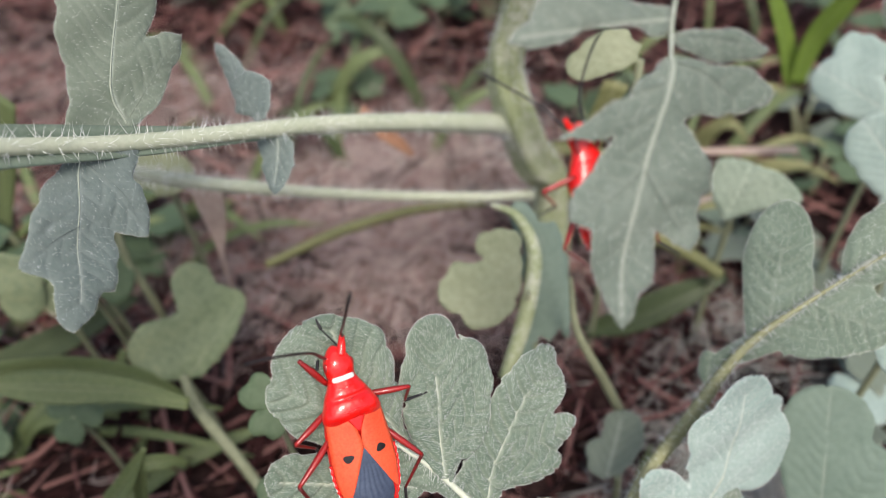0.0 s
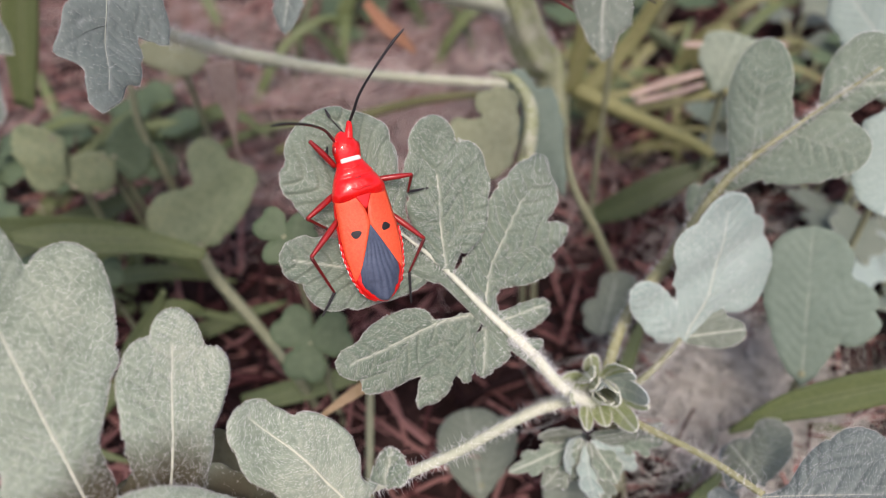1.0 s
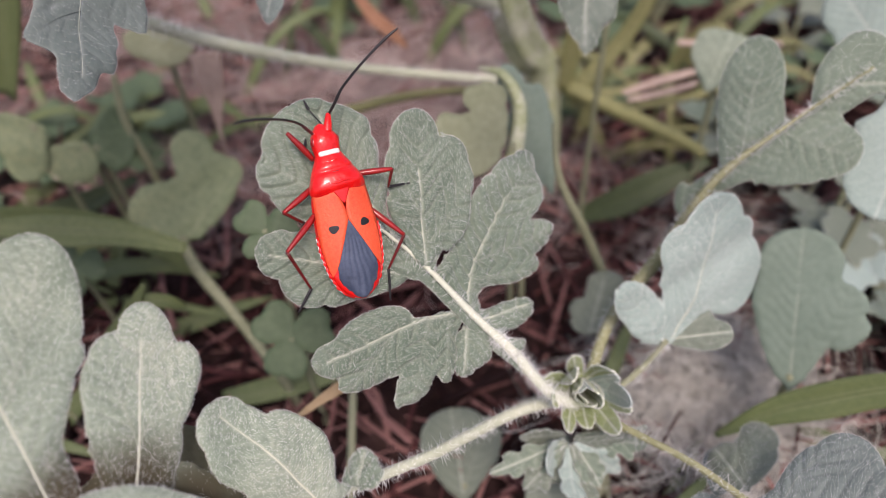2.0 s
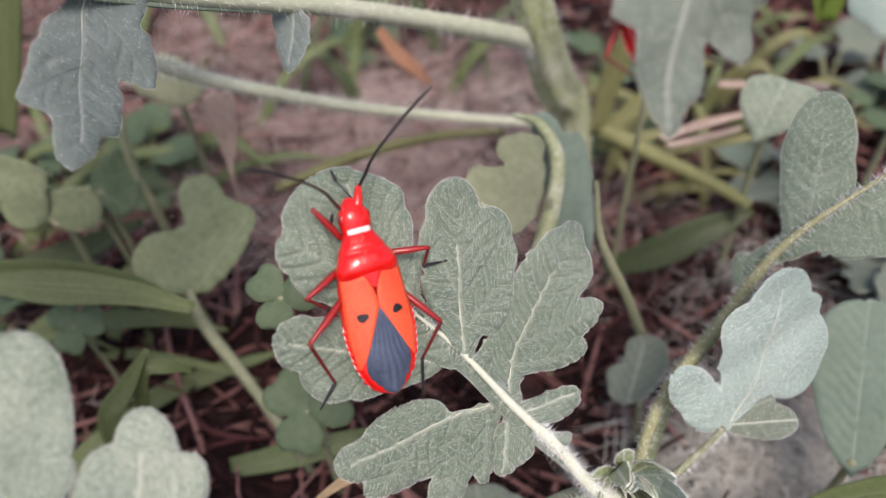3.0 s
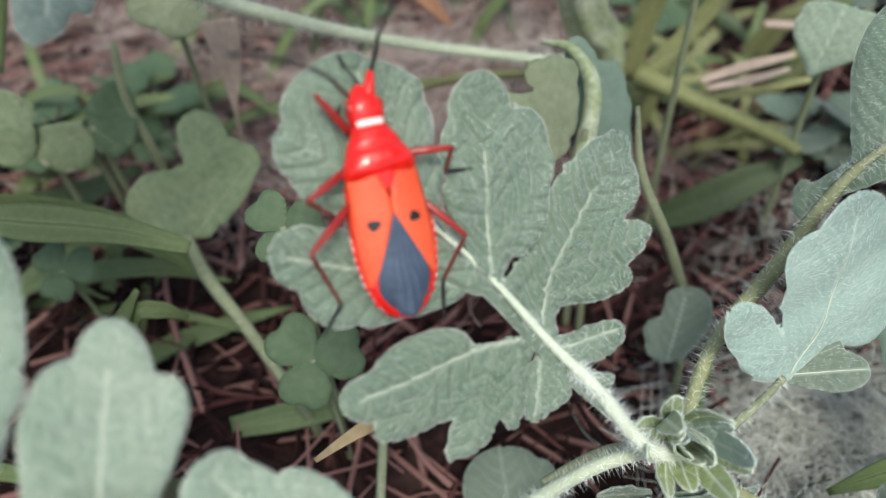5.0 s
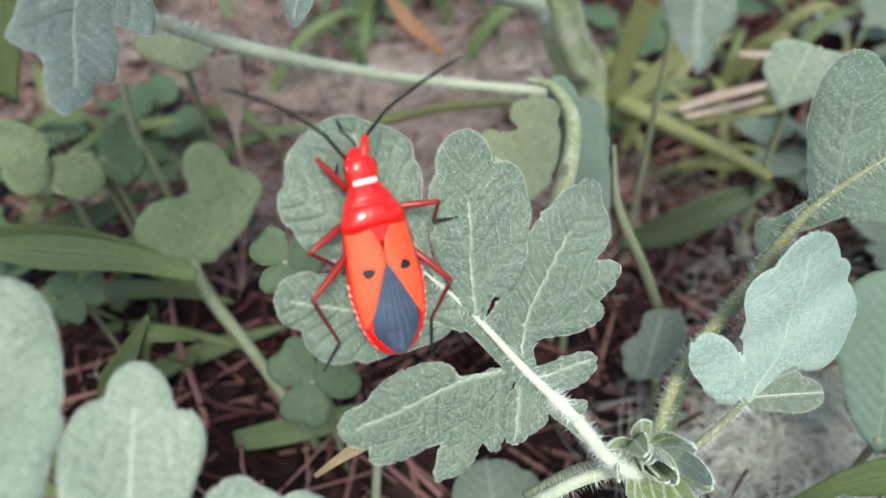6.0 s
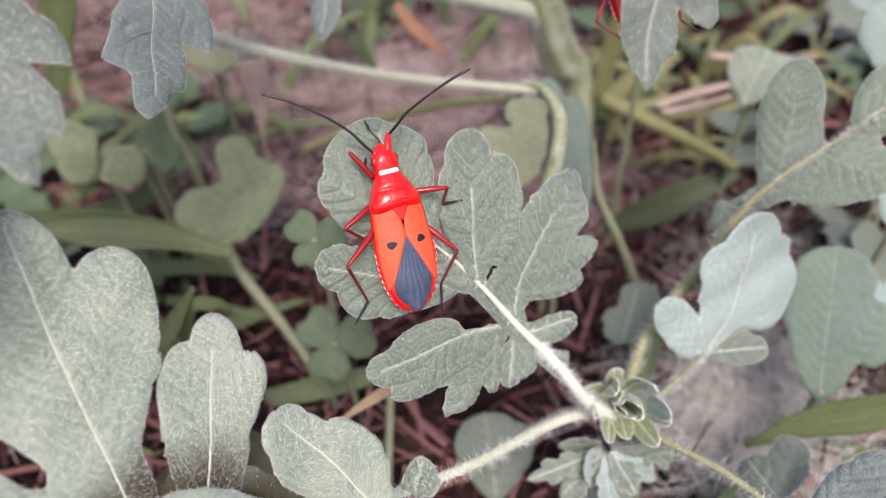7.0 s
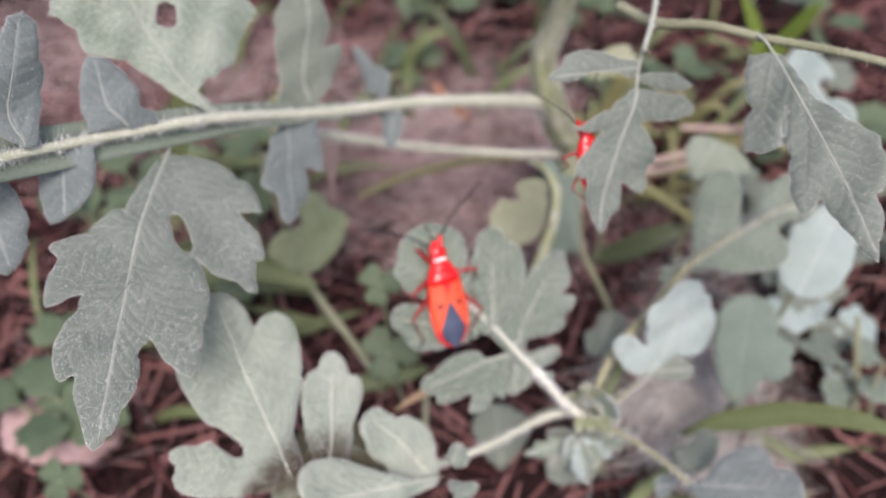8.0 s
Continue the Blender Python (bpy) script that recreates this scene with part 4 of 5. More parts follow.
WEEDS["c_big"] = ((46.8, 42.8, 18.0), (48.1, 56.0, 32.1), (-0.38, -0.66, 0.65), [(0.0, 0.0, 19.3, 0.7, 5.8, 1), (4.8, -2.2, 12.7, -5.9, 3.4, 1), (8.1, -4.5, 5.6, -7.3, 2.8, 0)])
WEEDS["c_edge"] = ((59.5, 65.3, 49.6), (52.8, 52.4, 37.6), (-0.36, -0.53, 0.77), [(0.0, 0.0, 18.8, 0.0, 5.5, 0), (5.5, -0.3, 11.0, -0.7, 5.5, 0)])
WEEDS["c_top"] = ((41.8, 86.2, 36.3), (42.2, 88.4, 39.8), (-0.30, -0.80, 0.53), [(-3.5, 1.0, 4.2, -0.8, 5.0, 1), (-1.3, -3.5, 2.6, -6.0, 4.0, 1)])
WEEDS["c_low"] = ((5.0, 34.8, -0.1), (3.3, 42.8, 6.4), (0.04, -0.62, 0.78), [(-0.8, 0.1, 11.0, 0.3, 5.0, 0), (-0.8, 0.1, 9.0, -4.7, 3.2, 0)])
WEEDS["d_pale"] = ((64.7, 95.6, 41.5), (55.0, 104.6, 45.9), (-0.42, -0.73, 0.54), [(0.1, -1.0, 13.6, 0.8, 3.9, 1), (5.3, -6.1, 13.9, -3.2, 3.1, 1)])
WEEDS["d_back"] = ((65.9, 81.5, 37.8), (56.4, 88.8, 47.0), (-0.31, -0.87, 0.38), [(0.0, 0.0, 15.8, 0.3, 4.7, 1), (4.7, -3.0, 15.2, -5.8, 4.1, 0), (0.9, -0.1, 4.8, 3.5, 2.9, 0)])
# added leaf behind the left leaf, standing in for shade in its gap
WEEDS["f_shade"] = ((-22.7, 13.2, 30.1), (-25.1, 17.6, 35.0), (0.35, -0.60, 0.72), [(-3.6, -4.8, 11.1, 0.9, 6.4, 0), (-2.0, -8.4, 8.4, -4.1, 5.5, 0), (-1.4, 0.4, 8.6, 5.9, 4.6, 0)])
WEEDS["e_low"] = ((18.2, 30.2, 13.4), (14.4, 32.8, 14.2), (-0.13, -0.45, 0.89), [(-1.5, -0.3, 5.9, 0.1, 3.5, 2), (-2.6, 1.4, 3.4, 5.0, 2.7, 2)])
# pale eaten spots along a weed leaf's edge
EATEN = [(-59.0, 70.8, 24.8, 0.8), (-57.9, 70.4, 23.5, 0.7), (-54.9, 70.7, 22.0, 0.6), (-50.1, 73.2, 23.0, 0.9), (-48.2, 74.0, 23.0, 0.8), (-52.4, 71.8, 22.2, 0.5)]
CLOVER = [
    (-17.9, 44.3, 21.0, 4.6),
    (-51.4, 56.7, 18.9, 3.4),
    (-19.3, 48.0, 37.6, 3.3),
    (-70.9, 15.8, 18.1, 3.3),
    (-71.7, 31.9, 9.4, 3.8),
]

GRASS = {}
GRASS["blade_left"] = [(-69.7, 39.2, 41.2, 0.16), (-64.4, 49.5, 34.8, 1.27), (-56.7, 56.9, 28.7, 1.75), (-49.3, 60.6, 23.9, 2.04), (-42.9, 62.4, 18.9, 1.53), (-36.8, 62.6, 12.0, 0.46)]
GRASS["blade_dark"] = [(-70.7, 67.2, 13.1, 2.07), (-61.7, 74.8, 11.9, 2.40), (-52.6, 83.4, 11.8, 0.64)]
GRASS["blade_right"] = [(67.8, 27.9, 35.3, 0.19), (60.7, 32.4, 32.1, 1.52), (53.9, 35.8, 26.7, 1.93), (48.3, 37.2, 21.6, 2.20), (43.0, 37.9, 16.9, 1.60), (38.0, 37.8, 11.1, 0.33)]
GRASS["blade_shade"] = [(23.5, 85.0, 3.1, 1.04), (30.9, 84.8, 7.6, 2.58), (38.3, 86.4, 11.7, 2.37), (45.9, 88.7, 14.4, 0.52)]
GRASS["blade_low"] = [(-30.5, 45.1, 3.7, 1.33), (-22.1, 47.0, 4.9, 1.75), (-14.7, 49.6, 5.0, 1.31), (-11.5, 51.5, 4.5, 0.44)]
GRASS["blade_corner"] = [(-59.4, 84.6, 52.4, 2.79), (-63.4, 83.9, 42.0, 2.92), (-67.9, 83.0, 29.2, 1.55)]
GRASS["blade_back"] = [(19.3, 103.3, 17.0, 1.39), (14.6, 105.5, 26.4, 1.88), (9.0, 106.4, 38.9, 2.00)]
GRASS["blade_back_b"] = [(21.4, 103.1, 17.2, 1.39), (22.3, 104.0, 27.5, 1.76), (25.1, 104.0, 42.2, 1.97)]
GRASS["blade_back_c"] = [(22.4, 102.7, 16.9, 1.39), (30.5, 105.4, 26.6, 1.38), (35.4, 106.4, 38.0, 1.24)]
GRASS["blade_back_d"] = [(23.4, 102.3, 16.6, 1.07), (38.0, 101.9, 20.7, 0.64), (48.7, 101.7, 25.7, 0.59), (57.9, 98.3, 30.4, 0.32)]
GRASS["blade_back_e"] = [(22.4, 102.4, 16.5, 1.07), (34.8, 101.7, 15.8, 0.71), (48.8, 100.6, 20.6, 0.49)]
GRASS["blade_mid"] = [(-52.6, 64.1, 5.8, 1.00), (-51.2, 67.4, 10.6, 1.18), (-49.7, 70.4, 15.4, 0.49)]
GRASS["bright_blade"] = [(61.0, 122.7, 28.9, 1.49), (58.0, 124.0, 36.4, 2.01), (53.3, 123.8, 45.1, 1.61), (49.8, 123.3, 50.4, 0.42)]
GRASS["bright_blade_b"] = [(61.5, 122.5, 29.0, 1.49), (62.1, 123.1, 38.1, 2.01), (64.4, 121.8, 46.5, 1.63), (66.1, 120.9, 51.0, 0.43)]
GRASS["blade_slope"] = [(-43.5, 43.5, 8.0, 1.1), (-42.9, 44.0, 16.9, 1.4), (-40.1, 46.0, 21.4, 1.2), (-36.8, 48.0, 26.7, 0.25)]
GRASS["blade_slope_b"] = [(-40.5, 46.0, 12.0, 0.8), (-38.0, 47.0, 23.0, 0.9), (-35.1, 48.0, 23.4, 0.9), (-32.9, 49.0, 21.1, 0.2)]
GRASS["blade_lowleft"] = [(-60.2, 54.4, 29.9, 0.21), (-51.3, 55.0, 28.9, 2.12), (-41.2, 55.4, 27.9, 1.57), (-32.8, 54.2, 27.0, 0.72)]

RODS = {}
RODS["weed_stem"] = [(-38.2, 64.1, 18.2, 0.63), (-35.4, 59.9, 16.1, 0.89), (-28.7, 53.7, 12.6, 0.82), (-22.2, 47.3, 8.7, 0.72), (-20.3, 47.2, -0.2, 0.68)]
RODS["thin_stem"] = [(-48.3, 80.4, 35.6, 0.46), (-47.9, 78.1, 28.9, 0.61), (-45.9, 76.8, 21.3, 0.68), (-45.1, 76.6, 14.4, 0.65)]
RODS["curl_stem"] = [(5.7, 80.3, 38.2, 0.31), (9.1, 76.9, 39.3, 0.69), (11.3, 71.8, 37.5, 0.98), (10.3, 65.6, 32.2, 1.13), (7.9, 60.2, 25.6, 0.92)]
RODS["grass_stem"] = [(22.2, 102.8, 18.7, 1.60), (30.7, 96.9, 18.2, 1.36), (39.3, 89.5, 18.7, 1.12), (43.3, 85.2, 18.7, 0.90)]
RODS["arch_stem"] = [(15.3, 65.7, 40.1, 0.27), (16.6, 62.5, 33.6, 0.50), (20.9, 61.5, 24.8, 0.65), (25.5, 62.8, 13.4, 0.71)]
RODS["upright"] = [(-11.0, 45.6, 9.1, 0.54), (-10.5, 37.1, 6.4, 0.57), (-9.9, 28.0, 3.1, 0.57)]
RODS["dry_arc"] = [(-30.4, 86.3, 17.5, 0.67), (-18.9, 92.9, 19.0, 0.96), (-5.8, 97.4, 20.2, 0.77), (5.7, 97.7, 21.6, 0.58)]
RODS["edge_stem"] = [(72.6, 62.0, 20.1, 0.5), (74.6, 56.0, 11.0, 0.6), (78.9, 50.0, -3.8, 0.65), (87.1, 45.0, -26.5, 0.7)]
RODS["edge_stem_b"] = [(77.0, 54.0, 16.9, 0.35), (77.6, 52.0, 9.5, 0.5), (80.9, 50.0, -0.8, 0.55), (85.2, 47.0, -7.0, 0.5)]
RODS["low_stem"] = [(6.6, 32.4, 20.2, 0.35), (11.9, 33.9, 23.8, 0.56), (16.3, 33.5, 26.5, 0.61)]

DRY = {}
DRY["blade"] = [(-15.5, 107.3, 33.6, 0.76), (-12.7, 107.3, 29.3, 1.25), (-10.0, 107.9, 26.2, 1.17), (-7.3, 109.0, 22.2, 0.40)]
DRY["withered"] = [(-35.3, 84.0, 37.4, 2.3), (-34.9, 83.0, 33.6, 1.9), (-34.7, 82.0, 29.3, 1.1), (-34.8, 81.0, 24.8, 0.3), (-34.8, 81.0, 12.0, 0.3)]
STRAWS = [
    [(31.0, 98.0, 21.2, 0.5), (37.7, 100.0, 22.7, 0.75), (45.0, 102.0, 23.7, 0.4)],
    [(31.6, 96.0, 21.3, 0.4), (38.2, 97.0, 22.5, 0.6), (43.3, 98.0, 23.8, 0.3)],
    [(41.2, 108.0, 25.1, 0.5), (51.3, 110.0, 23.8, 0.7), (61.5, 112.0, 22.6, 0.5)],
]
DRY["sliver"] = [(-15.3, 32.2, 21.8, 0.21), (-12.7, 34.2, 22.5, 0.50), (-9.9, 35.5, 24.0, 0.70), (-8.6, 36.3, 24.3, 0.35)]
STONE = (-82.1, 33.1, 20.9)
HUB = (17.0, 29.8, 23.3)


# ---- ground ----
def build_ground():
    radii = np.concatenate([[0.0], np.geomspace(3, 60000, 110)])
    ang = np.linspace(0, 2 * np.pi, 120, endpoint=False)
    x = radii[:, None] * np.cos(ang)
    y = 60 + radii[:, None] * np.sin(ang)
    z = ground_height(x, y)
    v = np.stack([x, y, z], -1).reshape(-1, 3)
    k = len(ang)
    f = [(i * k + j, i * k + (j + 1) % k, (i + 1) * k + (j + 1) % k, (i + 1) * k + j) for i in range(1, len(radii) - 1) for j in range(k)]
    f += [(0, k + j, k + (j + 1) % k) for j in range(k)]
    ob = part("ground", v, f, M_SOIL)
    tagged(ob, "dark reddish brown soil with dry litter", "ground", kind="structure")


build_ground()


def build_litter():
    """Dry straws strewn over the soil."""
    V, Fc = [], []
    total = 0
    for i in range(4200):
        x, y = rng.uniform(-130, 120), rng.uniform(-35, 210)
        a = rng.normal(0.5, 1.0)
        ln, r = rng.uniform(6, 34), rng.uniform(0.14, 0.5)
        d = np.array([math.cos(a), math.sin(a), 0]) * ln / 2
        lift = rng.uniform(0, 5)
        bow = rng.normal(size=3) * [2, 2, 1]
        tilt = rng.normal() * 3
        c = np.array([x, y, 0.0])
        pts = []
        for s in (-1, 0, 1):
            p = c + d * s + (bow if s == 0 else 0)
            p[2] = ground_height(p[0], p[1]) + r * 0.5 + lift * (0.6 + 0.4 * s) + max(0, tilt * s)
            pts.append((*p, r * (1.0 if s < 1 else 0.5)))
        v, f, _ = tube_mesh(pts, 5, 3)
        V.append(v)
        Fc += [tuple(j + total for j in q) for q in f]
        total += len(v)
    ob = part("dry_litter", np.concatenate(V), Fc, M_STRAW)
    tagged(ob, "tangled reddish brown dry grass straws on soil", "litter", kind="stuff")


build_litter()


# ---- the plant that carries the bug ----
plant_a = thing("weed_plant", (25.0, 34.4, GROUND), "grey-green downy lobed weed with bristly stems growing from soil", "weed")
for key, pts in STEMS_A.items():
    stem("stem" if key == "stalk" else "midrib" if key == "bug_midrib" else "petiole", pts, M_RIB if key in ("bug_midrib", "bug_petiole") else M_STEM if key == "left_petiole" else M_STEM_OLIVE if key in ("right_petiole", "lower_petiole") else M_STEM_GREEN, plant_a, hairs=0 if key == "stalk" else 12 if key == "bug_midrib" else 60 if key == "bug_petiole" else 14 if key == "lower_petiole" else 26, length=1.7 if key == "lower_petiole" else 1.15)
FINE = {"pale_leaf": (M_LEAF_PALE, 0.22, 14, 2.0), "pale_leaf_side": (M_LEAF_SHADE, 0.25, 8, 1.5), "stem_leaf": (M_LEAF, 0.25, 8, 1.8), "lower_leaf": (M_LEAF_BLUE, 0.2, 20, 2.2), "round_leaflet": (M_LEAF_BLUE, 0.24, 10, 1.5), "round_leaflet_b": (M_LEAF_BLUE, 0.24, 10, 1.5), "hub_leaf_c": (M_LEAF_SHADE, 0.24, 14, 2.0), "left_leaf_lobe_base": (M_LEAF_LIGHT, 0.2, 4, 0.4)}
# a dark brown band across the foot of the left leaf
BROWN_BAND = [(-28.4, 4.7, 50.5, 2.0), (-26.3, 6.9, 50.0, 3.0), (-23.6, 9.2, 49.2, 4.2), (-20.1, 10.2, 47.2, 5.0), (-16.2, 11.0, 44.8, 4.6), (-13.6, 11.0, 43.0, 3.4)]
LIFT = {"bug_lobe_left": -0.3, "bug_lobe_top": 0.25, "bug_lobe_right": -0.25, "bug_lobe_small": 0.2, "bug_lobe_low": 0.25, "bug_lobe_foot": -0.2}
for key, row in LEAVES_A.items():
    mat, h, surf, rim = FINE.get(key, (M_LEAF_LIGHT if key.startswith("left") else M_LEAF, 0.19, 26 if key.startswith("left") else 40, 2.6))
    down = 1.35 if key.startswith("bug") else 1.3
    leaf("leaf_lobe" if "lobe" in key else "leaf", (*row, VEINS[key]), mat, plant_a, "leaf base with a dark brown band" if key.endswith("base") else "", h=h, hairs=surf * down, edge_hairs=rim * 1.5, rib=0.0 if key.startswith("hub") or key.endswith("base") else 0.1 if key.startswith("left") else 0.07, wave=0.3, quilt=0.14 if key.startswith(("left", "pale")) else 0.2 if key in ("lower_leaf", "stem_leaf", "round_leaflet", "round_leaflet_b") else 0.4, lift=-0.7 if key.endswith("base") else LIFT.get(key, 0.0), mat_rib=M_RIB, point=3.2 if key.startswith("left") else 2.6, fuse=0.5 if key in ("left_leaf", "left_leaf_lobe_a", "left_leaf_lobe_base") else 0.3 if key.startswith("left") else 0.2, bend=(-0.7, -0.9) if key.startswith("hub") else (0.0, 0.0), hair_length=0.24 if key.startswith("bug") else 0.3, thin=0.0095 if key.startswith("bug") else 0.0125, patch_tint=BROWN_BAND if key in ("left_leaf", "left_leaf_lobe_a", "left_leaf_lobe_base") else ())

# the bristly growing tip with young curled leaves
TIP = np.array([17.8, 33.6, 28.6])
e1, e2, e3 = np.array([1.0, 0, 0]), np.array([0, 0.74, 0.67]), np.array([0, -0.67, 0.74])
for k in range(22):
    a = radians(67 * k + rng.uniform(-14, 14))
    inner = k > 10
    ln = rng.uniform(3.6, 5.4) if inner else rng.uniform(5.6, 8.6)
    out = math.cos(a) * e1 + math.sin(a) * e2
    d = unit(out + e3 * (1.5 if inner else 0.5))
    face = unit(e3 - 0.5 * out)
    w = 0.85 if inner else rng.uniform(0.85, 1.2)
    leaf("young_leaf", (tuple(TIP), tuple(TIP + d * ln), tuple(face), [(0, 0, ln, 0, w, 0), (ln * 0.45, 0, ln * 0.8, 0.55 * w + 0.3, 0.22, 0), (ln * 0.45, 0, ln * 0.8, -0.55 * w - 0.3, 0.22, 0)]), M_BUD if k % 6 else M_LEAF_PALE, plant_a, h=0.15, hairs=10, edge_hairs=2.2, bend=(rng.uniform(0.4, 1.1), 0.9), hair_length=0.6, wave=0.08)

# small curled side leaves below the tip
for k in range(11):
    a = radians(178 + 19 * k + rng.uniform(-9, 9))
    ln = rng.uniform(4.5, 8.5)
    out = math.cos(a) * e1 + math.sin(a) * e2
    root = np.array(HUB) + out * 0.8 + e3 * rng.uniform(-0.8, 0.8)
    d = unit(out + e3 * rng.uniform(-0.15, 0.75))
    face = unit(e3 - 0.5 * out + 0.35 * rng.normal(size=3))
    face = unit(face - d * (face @ d))
    w = rng.uniform(0.9, 1.35)
    lobes = [(0, 0, ln, 0, w, 2)] + [(ln * s0, 0, ln * (s0 + 0.25), sg * w * 1.35, 0.6, 0) for s0 in (0.3, 0.55) for sg in (-1, 1)]
    leaf("side_leaf", (tuple(root), tuple(root + d * ln), tuple(face), lobes), (M_LEAF_SHADE, M_LEAF, M_LEAF_PALE)[k % 3], plant_a, h=0.2, hairs=8, edge_hairs=1.2, bend=(rng.uniform(-0.6, 0.5), rng.uniform(0.3, 1.2)), wave=0.2, point=2.6)


# ---- the taller plant behind ----
plant_b = thing("weed_plant", (17.4, 99.1, GROUND), "tall downy weed with deeply cut grey-green leaves", "weed")
blade("leaf_wing", STEMS_B.pop("leaf_wing"), M_LEAF, plant_b, "narrow grey-green wings along the leaf stalk")
for key, pts in STEMS_B.items():
    if key == "main_stem":
        pts = [(19.0, 99.5, GROUND - 3, 3.4)] + pts
    stem("stem" if key == "main_stem" else "petiole", pts, M_STALK if key == "main_stem" else M_RIB_DIM if key == "top_petiole" else M_STEM_GREEN if key.startswith("corner") else M_STEM, plant_b, hairs=5 if key.startswith(("corner", "top")) else 16, hair_radius=0.018 if key.startswith(("corner", "top")) else 0.03, length=0.8 if key.startswith(("corner", "top")) else 1.5, ridges=0.14 if key == "main_stem" else 0.05, sides=30 if key == "main_stem" else 10)
for key, row in LEAVES_B.items():
    leaf("leaf", (*row, VEINS[key]), M_LEAF_LIGHT if key == "upper_leaflet" else M_LEAF_SHADE if key == "upper_leaflet_b" else M_LEAF_BLUE if key.startswith("left") else M_LEAF_DUSK if key in ("top_leaf", "top_leaf_upper", "corner_leaf", "fore_leaf") else M_LEAF_BLUE, plant_b, h=0.22, hairs=16 if key == "fore_leaf" else 4, edge_hairs=2.0, hair_length=0.32, rib=0.2 if key in ("top_leaf", "corner_leaf", "fore_leaf", "upper_leaflet") else 0.12, wave=0.45, mat_rib=M_RIB_DIM, point=1.8, bend=(0.0, -0.12), fuse=0.5, ragged=0.14)


# ---- low weeds, grass ----
def stalk_down(points, parent, mat, r=0.5):
    x, y, z = points
    stem("stem", [(x, y, z, r), (x + 1, y + 1, (z + GROUND) / 2, r), (x + 2, y + 1, GROUND - 2, r * 1.2)], mat, parent, sides=6)


for key, row in WEEDS.items():
    b = row[0]
    pale = key.startswith(("c_top", "c_edge", "d_"))
    grey = key.startswith(("c_", "e_"))
    w = thing("low_weed", (b[0] + 2, b[1] + 1, GROUND), "added dark olive leaf with the gap's shade in its colour" if key.startswith("f_") else "pale blue-green leaf of a low weed" if pale else "grey-green lobed leaf of a low weed" if grey else "olive green rounded lobed leaf of a low weed", "weed")
    leaf("leaf", (*row, VEINS[key]), M_OLIVE_SHADE if key.startswith("f_") else M_LEAF_LIGHT if key == "c_top" else M_LEAF_PALE if pale else M_TEAL if key == "c_big" else M_LEAF_SHADE if grey else M_TEAL if key == "b_fold" else M_CLOVER if key == "a_side_b" else M_WEED_PALE if key.startswith(("b_", "a_top", "g_")) else M_WEED, w, h=0.3, quilt=0.13, rib=0.07, mat_rib=M_RIB_DIM if grey or pale else M_STEM_GREEN, point=3.0, ragged=0.16, patch_tint=EATEN if key == "a_side" else ())
    stalk_down(b, w, M_STEM_GREEN)

for x, y, z, r in CLOVER:
    w = thing("clover", (x + 2, y + 1, GROUND), "green three-leaved clover on a thin stalk", "clover", "clovers")
    z = max(z, GROUND + 4)
    for a in (20, 140, 260):
        d = np.array([math.cos(radians(a)), 0.75 * math.sin(radians(a)), 0.55 * math.sin(radians(a))]) * r * 1.2
        tipp = np.array([x, y, z]) + d
        ln = float(np.linalg.norm(d))
        leaf("leaflet", ((x, y, z), tuple(tipp), (0.05, -0.55, 0.8), [(0, 0, ln, ln * 0.34, ln * 0.36, 0), (0, 0, ln, -ln * 0.34, ln * 0.36, 0), (0, 0, ln * 0.8, 0, ln * 0.3, 0)], [(0, 0, ln * 0.8, 0)]), M_CLOVER, w, h=0.4, wave=0.1)
    stalk_down((x, y, z), w, M_STEM_GREEN, 0.35)

for key, pts in GRASS.items():
    w = thing("grass_blade", pts[0][:3], "bright green blade of grass" if "bright" in key else "broad dull green blade of grass" if "back" not in key else "pale yellow-green grass blade in a tuft", "grass", "grass blades")
    low = min(pts, key=lambda q: q[2])
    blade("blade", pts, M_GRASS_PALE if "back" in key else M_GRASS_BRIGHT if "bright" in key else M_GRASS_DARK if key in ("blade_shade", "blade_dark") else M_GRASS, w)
for key, pts in RODS.items():
    w = thing("plant_stem", pts[-1][:3], "thin pale green bare stem rising from the litter", "stem")
    stem("stem", pts, M_STALK if key == "curl_stem" else M_GRASS_PALE if key in ("grass_stem", "dry_arc") else M_STEM_GREEN, w)


# ---- undergrowth further back and to the sides ----
def low_weed(mat, label, leaves, size):
    """A small ground weed with a few lobed leaves, built at the origin."""
    w = thing("low_weed", (0, 0, 0), label, "weed", "undergrowth")
    for k in range(leaves):
        a = radians(360 / leaves * k + rng.uniform(-25, 25))
        out = np.array([math.cos(a), math.sin(a), 0])
        ln = size * rng.uniform(0.75, 1.15)
        z0 = rng.uniform(5, 11)
        b = out * size * 0.25 + [0, 0, z0]
        tip = b + out * ln + [0, 0, rng.uniform(-0.1, 0.45) * ln]
        n = unit(np.array([0, -0.3, 1]) + 0.25 * rng.normal(size=3))
        u = unit(tip - b)
        n = unit(n - u * (n @ u))
        lobes = [(0, 0, ln, 0, ln * 0.26, 2)]
        for s in (0.3, 0.6):
            for sg in (-1, 1):
                lobes.append((ln * (s - 0.15), 0, ln * (s + 0.12), sg * ln * rng.uniform(0.34, 0.48), ln * 0.17, 1))
        leaf("leaf", (tuple(b), tuple(tip), tuple(n), lobes), mat, w, h=0.45, quilt=0.12, bend=(-0.15, 0.1))
        stem("stem", [(0, 0, -2, 0.5), (*(b * 0.5 + [0, 0, 1]), 0.45), (*b, 0.35)], M_STEM_GREEN, w, sides=6)
    return w


